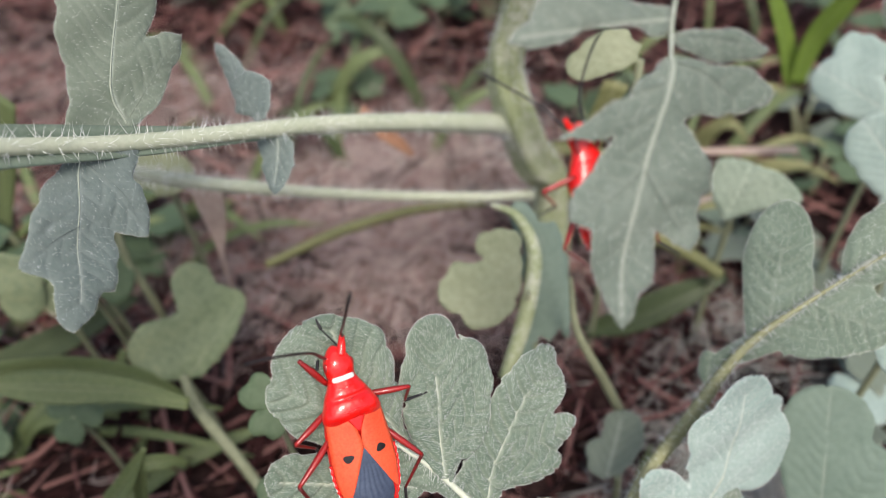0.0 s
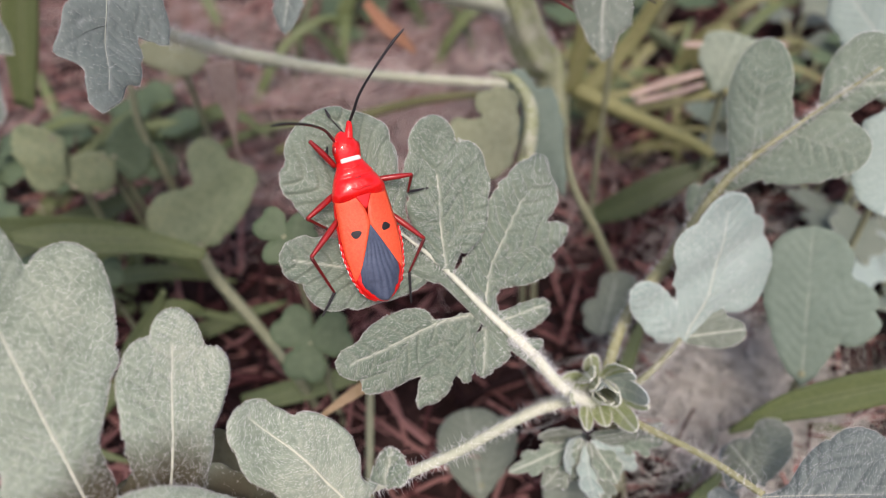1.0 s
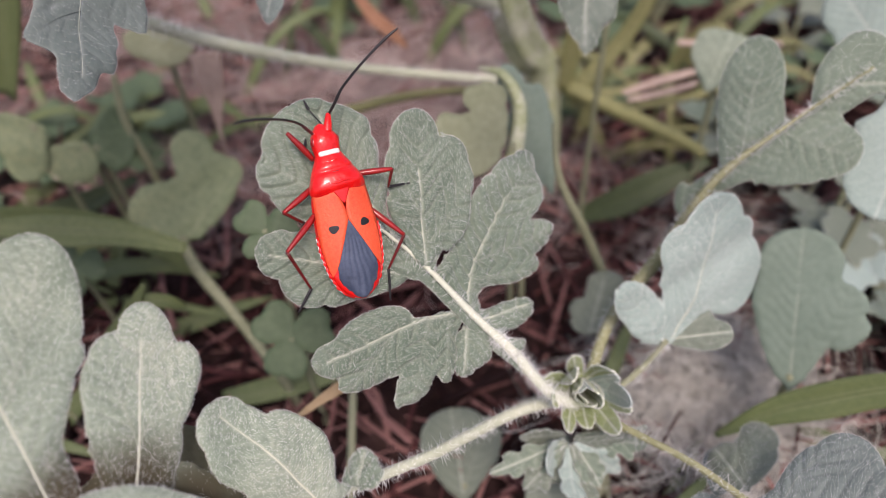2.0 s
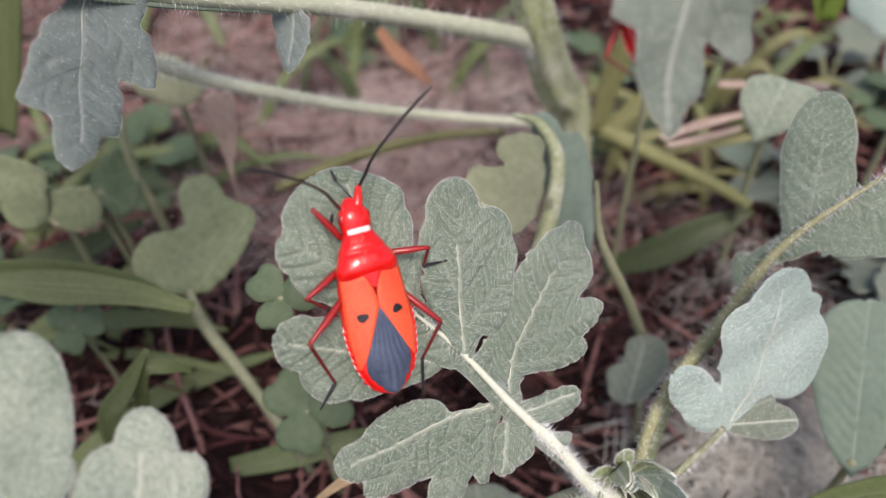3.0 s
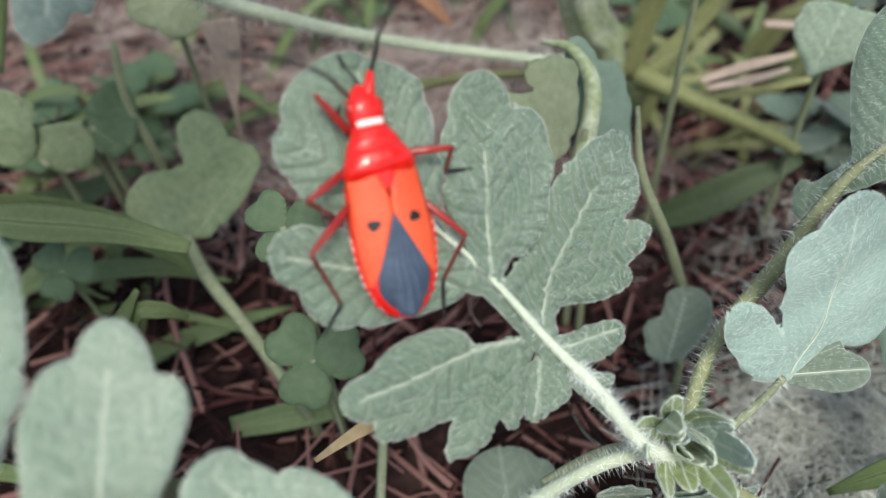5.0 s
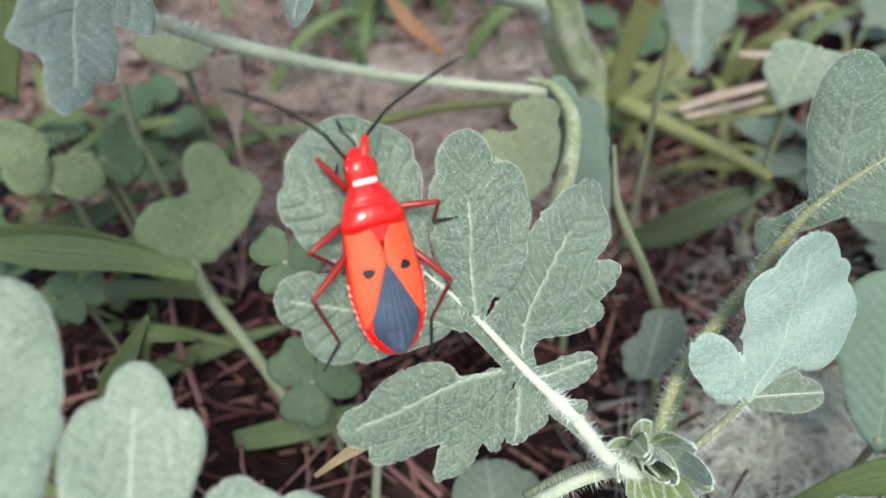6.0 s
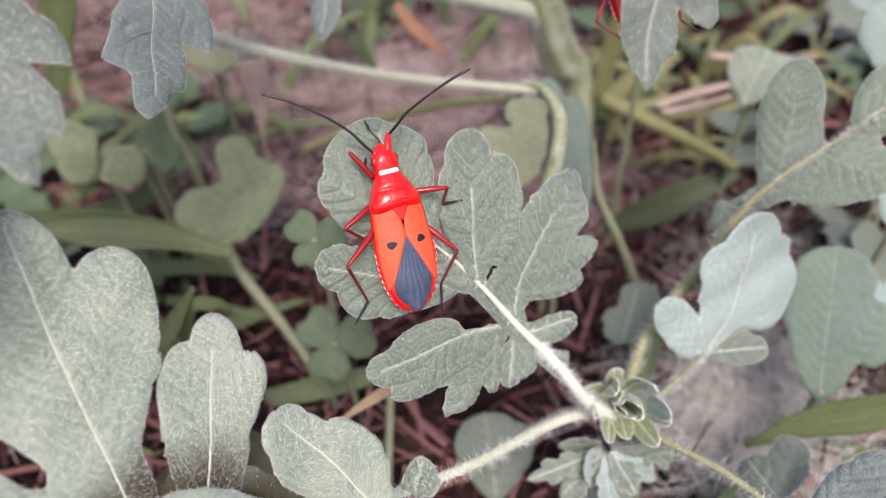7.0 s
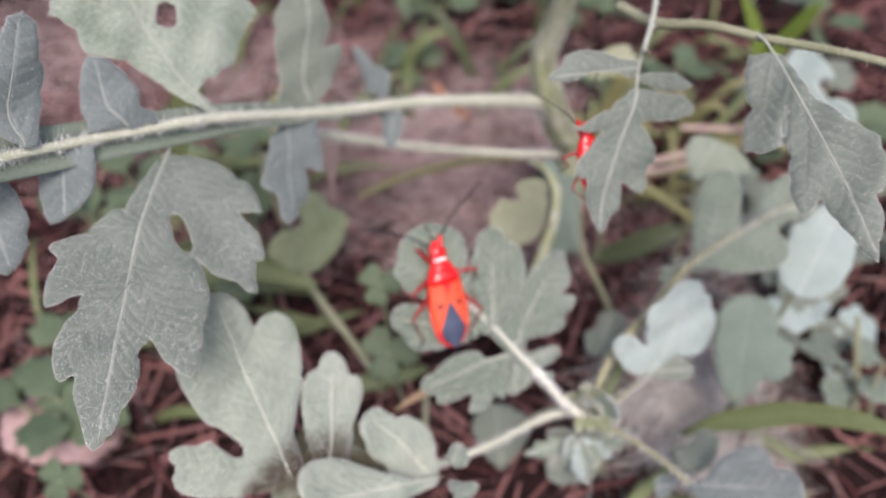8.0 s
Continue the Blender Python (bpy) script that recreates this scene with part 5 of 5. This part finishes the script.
def strew(models, count, xs, ys, tall=(0, 6)):
    for i in range(count):
        x, y = rng.uniform(*xs), rng.uniform(*ys)
        m = models[int(rng.integers(len(models)))]
        z = float(ground_height(np.array(x), np.array(y))) + rng.uniform(*tall) * 0.2
        copy_thing(m, pose(x * MM, y * MM, z * MM, rng.uniform(-8, 8), rng.uniform(-8, 8), rng.uniform(0, 360)))


GREY = [low_weed(M_LEAF_SHADE, "small grey-green lobed ground weed", 4, 11), low_weed(M_LEAF_PALE, "small pale blue-green ground weed", 4, 12), low_weed(M_LEAF, "small grey-green lobed ground weed", 5, 9)]
GREEN = [low_weed(M_CLOVER, "small olive green ground weed", 4, 10), low_weed(M_CLOVER, "small dark green ground weed", 4, 8)]
for m, (x, y) in zip(GREY + GREEN, ((66, 92), (72, 66), (90, 118), (-78, 60), (-72, 96))):
    m.matrix_basis = pose(x * MM, y * MM, float(ground_height(np.array(float(x)), np.array(float(y)))) * MM)
strew([GREY[0], GREY[2]], 9, (54, 96), (52, 118))
strew([GREY[0]], 3, (36, 70), (4, 30))
strew([GREY[0], *GREEN], 22, (-85, 95), (122, 200))
strew(GREEN, 9, (-98, -58), (30, 118))


def wild_blade(x, y, ln, lean, height, mat, r, label):
    z = float(ground_height(np.array(x), np.array(y)))
    d = np.array([math.cos(lean), math.sin(lean)]) * ln
    pts = [(x, y, z - 1, r * 0.8), (x + d[0] * 0.35, y + d[1] * 0.35, z + height * 0.75, r), (x + d[0] * 0.7, y + d[1] * 0.7, z + height, r * 0.8), (x + d[0], y + d[1], z + height * 0.85, r * 0.1)]
    w = thing("grass_blade", (x, y, z), label, "grass", "grass blades")
    blade("blade", pts, mat, w)


for i in range(26):
    wild_blade(rng.uniform(-95, -48), rng.uniform(35, 130), rng.uniform(14, 34), rng.uniform(-0.6, 2.2), rng.uniform(3, 14), M_GRASS, rng.uniform(0.7, 1.7), "dull green blade of grass among litter")
for i in range(20):
    wild_blade(rng.uniform(8, 55), rng.uniform(108, 135), rng.uniform(14, 34), rng.uniform(-0.8, 2.6), rng.uniform(4, 24), M_GRASS_PALE if i % 3 else M_GRASS, rng.uniform(0.6, 1.4), "pale yellow-green grass blade in a tuft")
for i in range(30):
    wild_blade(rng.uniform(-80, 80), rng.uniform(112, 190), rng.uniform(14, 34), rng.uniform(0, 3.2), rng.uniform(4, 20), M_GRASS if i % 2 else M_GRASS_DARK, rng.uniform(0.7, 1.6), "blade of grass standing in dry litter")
for i in range(10):
    wild_blade(rng.uniform(20, 60), rng.uniform(10, 50), rng.uniform(12, 26), rng.uniform(-0.6, 1.2), rng.uniform(3, 9), M_GRASS, rng.uniform(0.6, 1.3), "dull green blade of grass among litter")


def build_fibres(patches, mat, label):
    """A mat of fine dry fibres."""
    V, Fc, total = [], [], 0
    for x0, y0, sx_, sy_, count in patches:
        for i in range(count):
            x, y = rng.normal(x0, sx_), rng.normal(y0, sy_)
            a, ln = rng.uniform(0, 6.28), rng.uniform(4, 14)
            z = float(ground_height(np.array(x), np.array(y))) + rng.uniform(0.3, 6)
            d = np.array([math.cos(a), math.sin(a), rng.normal() * 0.25]) * ln / 2
            c = np.array([x, y, z])
            r = rng.uniform(0.025, 0.075)
            v, f, _ = tube_mesh([(*(c - d), r), (*(c + rng.normal(size=3) * [1.5, 1.5, 0.8]), r), (*(c + d), r * 0.6)], 4, 3)
            V.append(v)
            Fc += [tuple(j + total for j in q) for q in f]
            total += len(v)
    ob = part("dry_fibres", np.concatenate(V), Fc, mat)
    tagged(ob, label, "litter", kind="stuff")


build_fibres(((-12, 100, 20, 11, 2400), (-14, 128, 15, 9, 2200), (-60, 112, 22, 16, 700), (-78, 70, 12, 20, 300), (5, 138, 18, 10, 500), (-125, 147, 20, 20, 2200), (-68, 150, 14, 12, 1000), (-20, 150, 40, 20, 900)), M_FUZZ, "mat of fine pinkish grey dry fibres on soil")
build_fibres(((44, 48, 9, 9, 3600), (54, 86, 12, 9, 350), (-10, 130, 30, 10, 300)), M_FIBRE, "mat of fine silvery grey dead fibres on soil")

w = thing("dry_leaf", DRY["blade"][-1][:3], "curled orange dry leaf sliver on the litter", "leaf")
blade("blade", DRY["blade"], M_DRY, w)
w = thing("dry_leaf", DRY["withered"][-1][:3], "withered pale grey-pink hanging leaf on a dry stalk", "leaf")
blade("blade", DRY["withered"], M_PALE_STRAW, w)
for pts in STRAWS:
    w = thing("straw", pts[0][:3], "pale pinkish dry straw lying across the grass tuft", "straw", "loose pale straws")
    blade("blade", pts, M_PALE_STRAW, w)
w = thing("dry_leaf", DRY["sliver"][-1][:3], "thin brown dry grass sliver", "leaf")
blade("blade", DRY["sliver"], M_TAN, w)


def build_stone():
    bm = bmesh.new()
    bmesh.ops.create_icosphere(bm, subdivisions=4, radius=1)
    for vtx in bm.verts:
        n = 1 + 0.25 * noise.noise(vtx.co * 1.7) + 0.08 * noise.noise(vtx.co * 5)
        vtx.co = Vector((vtx.co.x * 13 * n, vtx.co.y * 8 * n, vtx.co.z * 4.5 * n))
    x, y, z = STONE
    v = [(p.co.x + x, p.co.y + y, p.co.z + float(ground_height(np.array(x), np.array(y))) + 2.0) for p in bm.verts]
    f = [tuple(q.index for q in face.verts) for face in bm.faces]
    bm.free()
    ob = part("stone", v, f, M_STONE)
    tagged(ob, "flat pinkish grey stone lying on soil", "stone")


build_stone()


# ---- the red bug ----
HALF = [(0.0, 0.15), (0.5, 1.15), (1.5, 1.95), (3.0, 2.5), (5.0, 2.8), (7.0, 2.8), (9.0, 2.62), (10.4, 2.5), (11.2, 2.35), (12.4, 1.75), (13.5, 1.15)]


def half_width(y):
    p = np.array(HALF)
    return np.interp(y, p[:, 0], p[:, 1])


def back_height(y):
    return np.interp(y, [0, 3, 7, 10, 11.5, 13.5], [2.2, 2.7, 3.1, 3.35, 3.4, 2.7])


def back(x, y):
    """The height of the bug's back."""
    return back_height(y) - 0.9 * np.abs(x / np.maximum(half_width(y), 0.3)) ** 2.4


def patch(name, ys, inner, outer, mat, parent, lift=0.0, across=8, label="", ripple=0.0, thick=0.12):
    """A plate that lies on the back, from the inner to the outer edge at each station."""
    ys = np.asarray(ys, float)
    a = np.linspace(0, 1, across + 1)
    x = inner[:, None] * (1 - a) + outer[:, None] * a
    y = np.repeat(ys[:, None], across + 1, 1)
    z = back(x, y) + lift
    if ripple:
        z = z + ripple * np.sin(75 * x / (9.5 - y) + 0.6 * np.sin(y * 2)) * np.clip((6.3 - y) / 2, 0, 1)
    k = across + 1
    v = np.stack([x, y, z], -1).reshape(-1, 3)
    f = [(i * k + j, i * k + j + 1, (i + 1) * k + j + 1, (i + 1) * k + j) for i in range(len(ys) - 1) for j in range(across)]
    ob = part(name, v, f, mat, parent, label)
    sol = ob.modifiers.new("thickness", "SOLIDIFY")
    sol.thickness, sol.offset = thick * MM, 0
    return ob


def loft(name, rows, mat, parent, sides=20, label=""):
    """Rows of y, half width, top, bottom."""
    q = spline(rows, 5)
    ang = np.linspace(0, 2 * np.pi, sides, endpoint=False)
    c, s = np.cos(ang), np.sin(ang)
    x = np.maximum(q[:, 1:2], 0.03) * np.sign(c) * np.abs(c) ** 0.85
    mid, hh = (q[:, 2:3] + q[:, 3:4]) / 2, np.maximum((q[:, 2:3] - q[:, 3:4]) / 2, 0.02)
    z = mid + hh * np.sign(s) * np.abs(s) ** 0.85
    v = np.stack([x, np.repeat(q[:, :1], sides, 1), z], -1).reshape(-1, 3)
    f = [(i * sides + j, i * sides + (j + 1) % sides, (i + 1) * sides + (j + 1) % sides, (i + 1) * sides + j) for i in range(len(q) - 1) for j in range(sides)]
    f += [tuple(range(sides))[::-1], tuple(range((len(q) - 1) * sides, len(q) * sides))]
    return part(name, v, f, mat, parent, label)


def simple_tube(name, pts, mat, parent, sides=8, label=""):
    v, f, _ = tube_mesh(pts, sides, 5)
    return part(name, v, f, mat, parent, label)


LEGS = {
    "front_left": [(-1.3, 13.4, 1.5), (-3.15, 16.2, 2.2), (-1.6, 14.6, 0.8), (-1.1, 15.6, 0.3)],
    "front_right": [(1.0, 13.4, 1.3), (0.9, 15.6, 1.0), (-0.35, 17.9, 0.8), (-0.45, 18.8, 0.4)],
    "middle_left": [(-2.0, 11.0, 1.5), (-5.3, 9.5, 2.2), (-3.5, 8.1, 0.7), (-3.2, 7.3, 0.2)],
    "middle_right": [(2.0, 11.3, 1.5), (5.5, 10.9, 2.4), (5.3, 9.3, 0.7), (7.7, 9.1, 0.2)],
    "hind_left": [(-2.0, 8.9, 1.5), (-6.0, 6.1, 2.6), (-4.4, 2.1, 0.8), (-6.0, 0.2, 0.2)],
    "hind_right": [(2.2, 8.4, 1.5), (5.0, 4.7, 2.6), (3.2, 1.8, 1.0), (2.85, -1.3, 0.2)],
}


def build_bug(m, label):
    bug = new("red_bug")
    bug.empty_display_size = 0.004
    bug.matrix_world = m
    bug["space"] = 1
    tagged(bug, label, "insect")
    loft("abdomen", [(0.0, 0.3, 2.0, 1.5), (0.6, 1.35, 2.1, 1.0), (1.6, 2.1, 2.25, 0.7), (3.2, 2.68, 2.35, 0.5), (5.5, 2.9, 2.4, 0.45), (8.0, 2.75, 2.5, 0.5), (10.3, 2.4, 2.6, 0.7), (12.5, 1.5, 2.4, 0.9)], M_RED, bug)
    for sgn in (-1, 1):
        beads = [(sgn * (half_width(y) + 0.12), y, float(back(half_width(y), y)) - 0.08, 0.15 + 0.04 * math.cos(i * math.pi)) for i, y in enumerate(np.linspace(6.6, 0.25, 21))]
        simple_tube("side_margin", beads, M_RED, bug, 8, "beaded glossy red body edge")
    rim = [(sgn * (half_width(y) + 0.23), y, back(half_width(y), y) - 0.07, 0.055) for sgn, ys in ((-1, np.linspace(6.5, 0.2, 12)), (1, np.linspace(0.2, 6.5, 12))) for y in ys]
    simple_tube("abdomen_margin", rim, M_WHITE, bug, 8, "white margin along the rear body edge")
    # forewings
    ys = np.linspace(10.5, 2.6, 30)
    edge = np.interp(ys, [2.6, 3.6, 7.5, 8.4, 10.5], [2.35, 1.75, 0.015, 0.015, 0.5])
    for sgn in (-1, 1):
        wing = patch("forewing", ys, sgn * edge, sgn * np.maximum(half_width(ys), edge + 0.05), M_ORANGE, bug, 0.06 if sgn > 0 else 0.05, label="orange-red leathery forewing")
        a = np.linspace(0, 2 * np.pi, 16, endpoint=False)
        cx, cy = sgn * 1.48, 6.95
        rad = 1 + 0.12 * np.cos(a * 3 + sgn)
        px, py = cx + 0.46 * np.cos(a) * rad, cy + 0.36 * np.sin(a) * rad
        v = np.stack([np.append(px, cx), np.append(py, cy), np.append(back(px, py) + 0.14, back(cx, cy) + 0.17)], -1)
        part("wing_spot", v, [(i, (i + 1) % 16, 16) for i in range(16)], M_BLACK, wing, "black spot")
    ym = np.linspace(7.5, 0.12, 30)
    mw = np.interp(ym, [0.12, 0.5, 1.2, 2.4, 3.6, 7.5], [0.25, 0.95, 1.5, 1.9, 1.85, 0.02])
    patch("wing_membrane", ym, -mw, mw, M_MEMBRANE, bug, 0.03, across=40, label="dark slate-blue veined membrane", ripple=0.035)
    # scutellum, pronotum, collar, head
    yt = np.linspace(10.6, 9.0, 8)
    tw = np.interp(yt, [9.0, 10.6], [0.04, 0.95])
    patch("scutellum", yt, -tw, tw, M_RED, bug, 0.08, label="small red triangular shield")
    loft("pronotum", [(10.0, 2.35, 3.3, 1.2), (10.3, 2.6, 3.5, 1.0), (10.9, 2.55, 3.75, 0.9), (11.7, 2.2, 3.6, 0.9), (12.1, 2.0, 3.3, 0.9), (12.5, 1.8, 3.35, 1.0), (13.1, 1.45, 3.1, 1.1), (13.6, 1.22, 2.85, 1.2)], M_RED, bug, 24, "glossy red shield")
    simple_tube("shield_groove", [(x, 11.95 - 0.06 * x * x, float(np.interp(abs(x), [0, 1.9], [3.4, 2.75])), 0.06) for x in (-1.7, -0.9, 0.0, 0.9, 1.7)], M_LEG, bug, 6, "dark red groove across the shield")
    for yr, wid, top in ((11.0, 2.0, 3.76), (12.95, 1.25, 3.16)):
        simple_tube("shield_ridge", [(x, yr + 0.1 * (x / wid) ** 2 + 0.05 * math.sin(5 * x), top - 0.04 - 0.62 * abs(x / wid) ** 2.2, 0.11 + 0.025 * math.sin(9 * x)) for x in np.linspace(-wid, wid, 13)], M_RED, bug, 8)
    loft("collar", [(13.45, 0.85, 2.8, 2.3), (13.55, 0.98, 2.99, 2.2), (13.85, 0.96, 2.98, 2.2), (13.97, 0.8, 2.8, 2.3)], M_WHITE, bug, 20, "white collar band")
    head = loft("head", [(13.2, 1.15, 2.75, 1.2), (13.9, 1.22, 2.86, 1.2), (14.6, 1.3, 2.95, 1.1), (15.2, 1.18, 2.85, 1.05), (15.8, 0.82, 2.55, 1.1), (16.2, 0.45, 2.2, 1.2), (16.4, 0.12, 1.9, 1.4)], M_RED, bug)
    simple_tube("antenna_base", [(0.4, 15.5, 2.3, 0.42), (0.7, 16.3, 2.2, 0.36), (1.0, 17.1, 2.0, 0.22)], M_RED, head, 10)
    simple_tube("antenna_base", [(-0.5, 15.2, 2.2, 0.3), (-0.75, 15.5, 2.2, 0.26), (-0.95, 15.75, 2.2, 0.16)], M_RED, head, 10)
    for sgn in (-1, 1):
        loft("eye", [(14.35, 0.05, 2.3, 2.25), (14.5, 0.26, 2.5, 2.0), (14.8, 0.34, 2.55, 1.9), (15.1, 0.26, 2.5, 2.0), (15.25, 0.05, 2.3, 2.25)], M_LEG, head).location.x = sgn * 1.0 * MM
    for key, (a, b, c, d) in LEGS.items():
        leg = simple_tube("leg", [(*a, 0.26), (*(np.array(a) * 0.5 + np.array(b) * 0.5 + [0, 0, 0.12]), 0.3), (*b, 0.18)], M_LEG, bug)
        thin = 0.4 if key.startswith("front") else 1.0
        simple_tube("shin", [(*b, 0.17 * thin), (*(np.array(b) * 0.5 + np.array(c) * 0.5), 0.14 * thin), (*c, 0.11 * thin)], M_BLACK if key.startswith("front") else M_SHIN, leg)
        simple_tube("foot", [(*c, 0.15), (*(np.array(c) * 0.5 + np.array(d) * 0.5), 0.13), (*d, 0.08)], M_BLACK, leg, label="dark foot")
    return bug


def antenna(parent, sgn, size=1.0):
    """Four dark joints; the root is its own origin."""
    pts = [(0, 0, 0, 0.13), (-0.25 * sgn, 1.6, 0.3, 0.15), (-0.55 * sgn, 3.2, 0.45, 0.13), (-0.5 * sgn, 5.8, 0.6, 0.12), (-0.2 * sgn, 8.4, 0.4, 0.13), (0.15 * sgn, 10.2, 0.1, 0.14), (0.5 * sgn, 11.3, -0.2, 0.07)]
    pts = [(x * size, y * size, z * size, r) for x, y, z, r in pts]
    return simple_tube("antenna", pts, M_BLACK, parent, 7, "black jointed feeler")


BUG_FRAME = Matrix(((0.872, -0.260, 0.416, -6.05 * MM), (0.481, 0.614, -0.626, 31.27 * MM), (-0.092, 0.746, 0.660, 46.28 * MM), (0, 0, 0, 1)))
bug = build_bug(BUG_FRAME @ pose(0.5 * MM, 0.15 * MM, 0), "red and orange cotton bug with black spots on a downy leaf")
feeler_right, feeler_left = antenna(bug, 1, 0.88), antenna(bug, -1)

OTHER_FRAME = Matrix(((-0.890, -0.332, -0.313, 13.51 * MM), (-0.456, 0.602, 0.655, 36.65 * MM), (-0.029, 0.726, -0.687, 73.61 * MM), (0, 0, 0, 1)))
other = build_bug(Matrix.Translation((-0.5 * MM, 0, 0)) @ OTHER_FRAME @ pose(-0.45 * MM, 0.2 * MM, 0) @ Matrix.Scale(0.68, 4), "second red cotton bug clinging to the underside of a leaf")
for sgn in (-1, 1):
    f = antenna(other, sgn)
    f.matrix_basis = pose(sgn * 0.8 * MM, 15.8 * MM, 2.2 * MM, 15, 0, -sgn * 35)


# ---- what moves ----
RIGHT_FEELER = [(0, -12, 62), (0.2, 55, 29), (0.5, 48, 33), (1, 37, 33), (1.2, 35, 30), (2.3, 49, 33), (2.5, 47, 36), (2.7, 45, 38), (3, 41, 32), (3.5, 28, 37), (4, 26, 33), (4.5, 25, 33), (4.7, 25, 33), (5.8, 52, 45), (6, 57, 40), (6.5, 71, 33), (7, 57, 36), (7.2, 48, 27), (7.5, 40, 21), (7.8, 40, 18), (8, 44, 15)]
LEFT_FEELER = [(0, -62, 45), (0.2, -64, 45), (0.5, -78, 52), (1, -70, 50), (1.2, -62, 50), (2.3, -76, 44), (2.5, -70, 40), (2.7, -63, 34), (3, -57, 38), (3.5, -68, 44), (4, -60, 34), (4.7, -69, 42), (5.8, -56, 28), (6, -51, 25), (6.5, -47, 9), (7, -48, 0), (7.2, -49, 3), (7.5, -51, 18), (7.8, -54, 10), (8, -60, 5)]


def motions():
    walk(feeler_right, [(t, pose(1.0 * MM, 17.0 * MM, 2.0 * MM, p, 0, -a)) for t, a, p in RIGHT_FEELER])
    walk(feeler_left, [(t, pose(-0.9 * MM, 15.6 * MM, 2.2 * MM, p, 0, -a)) for t, a, p in LEFT_FEELER])


motions()
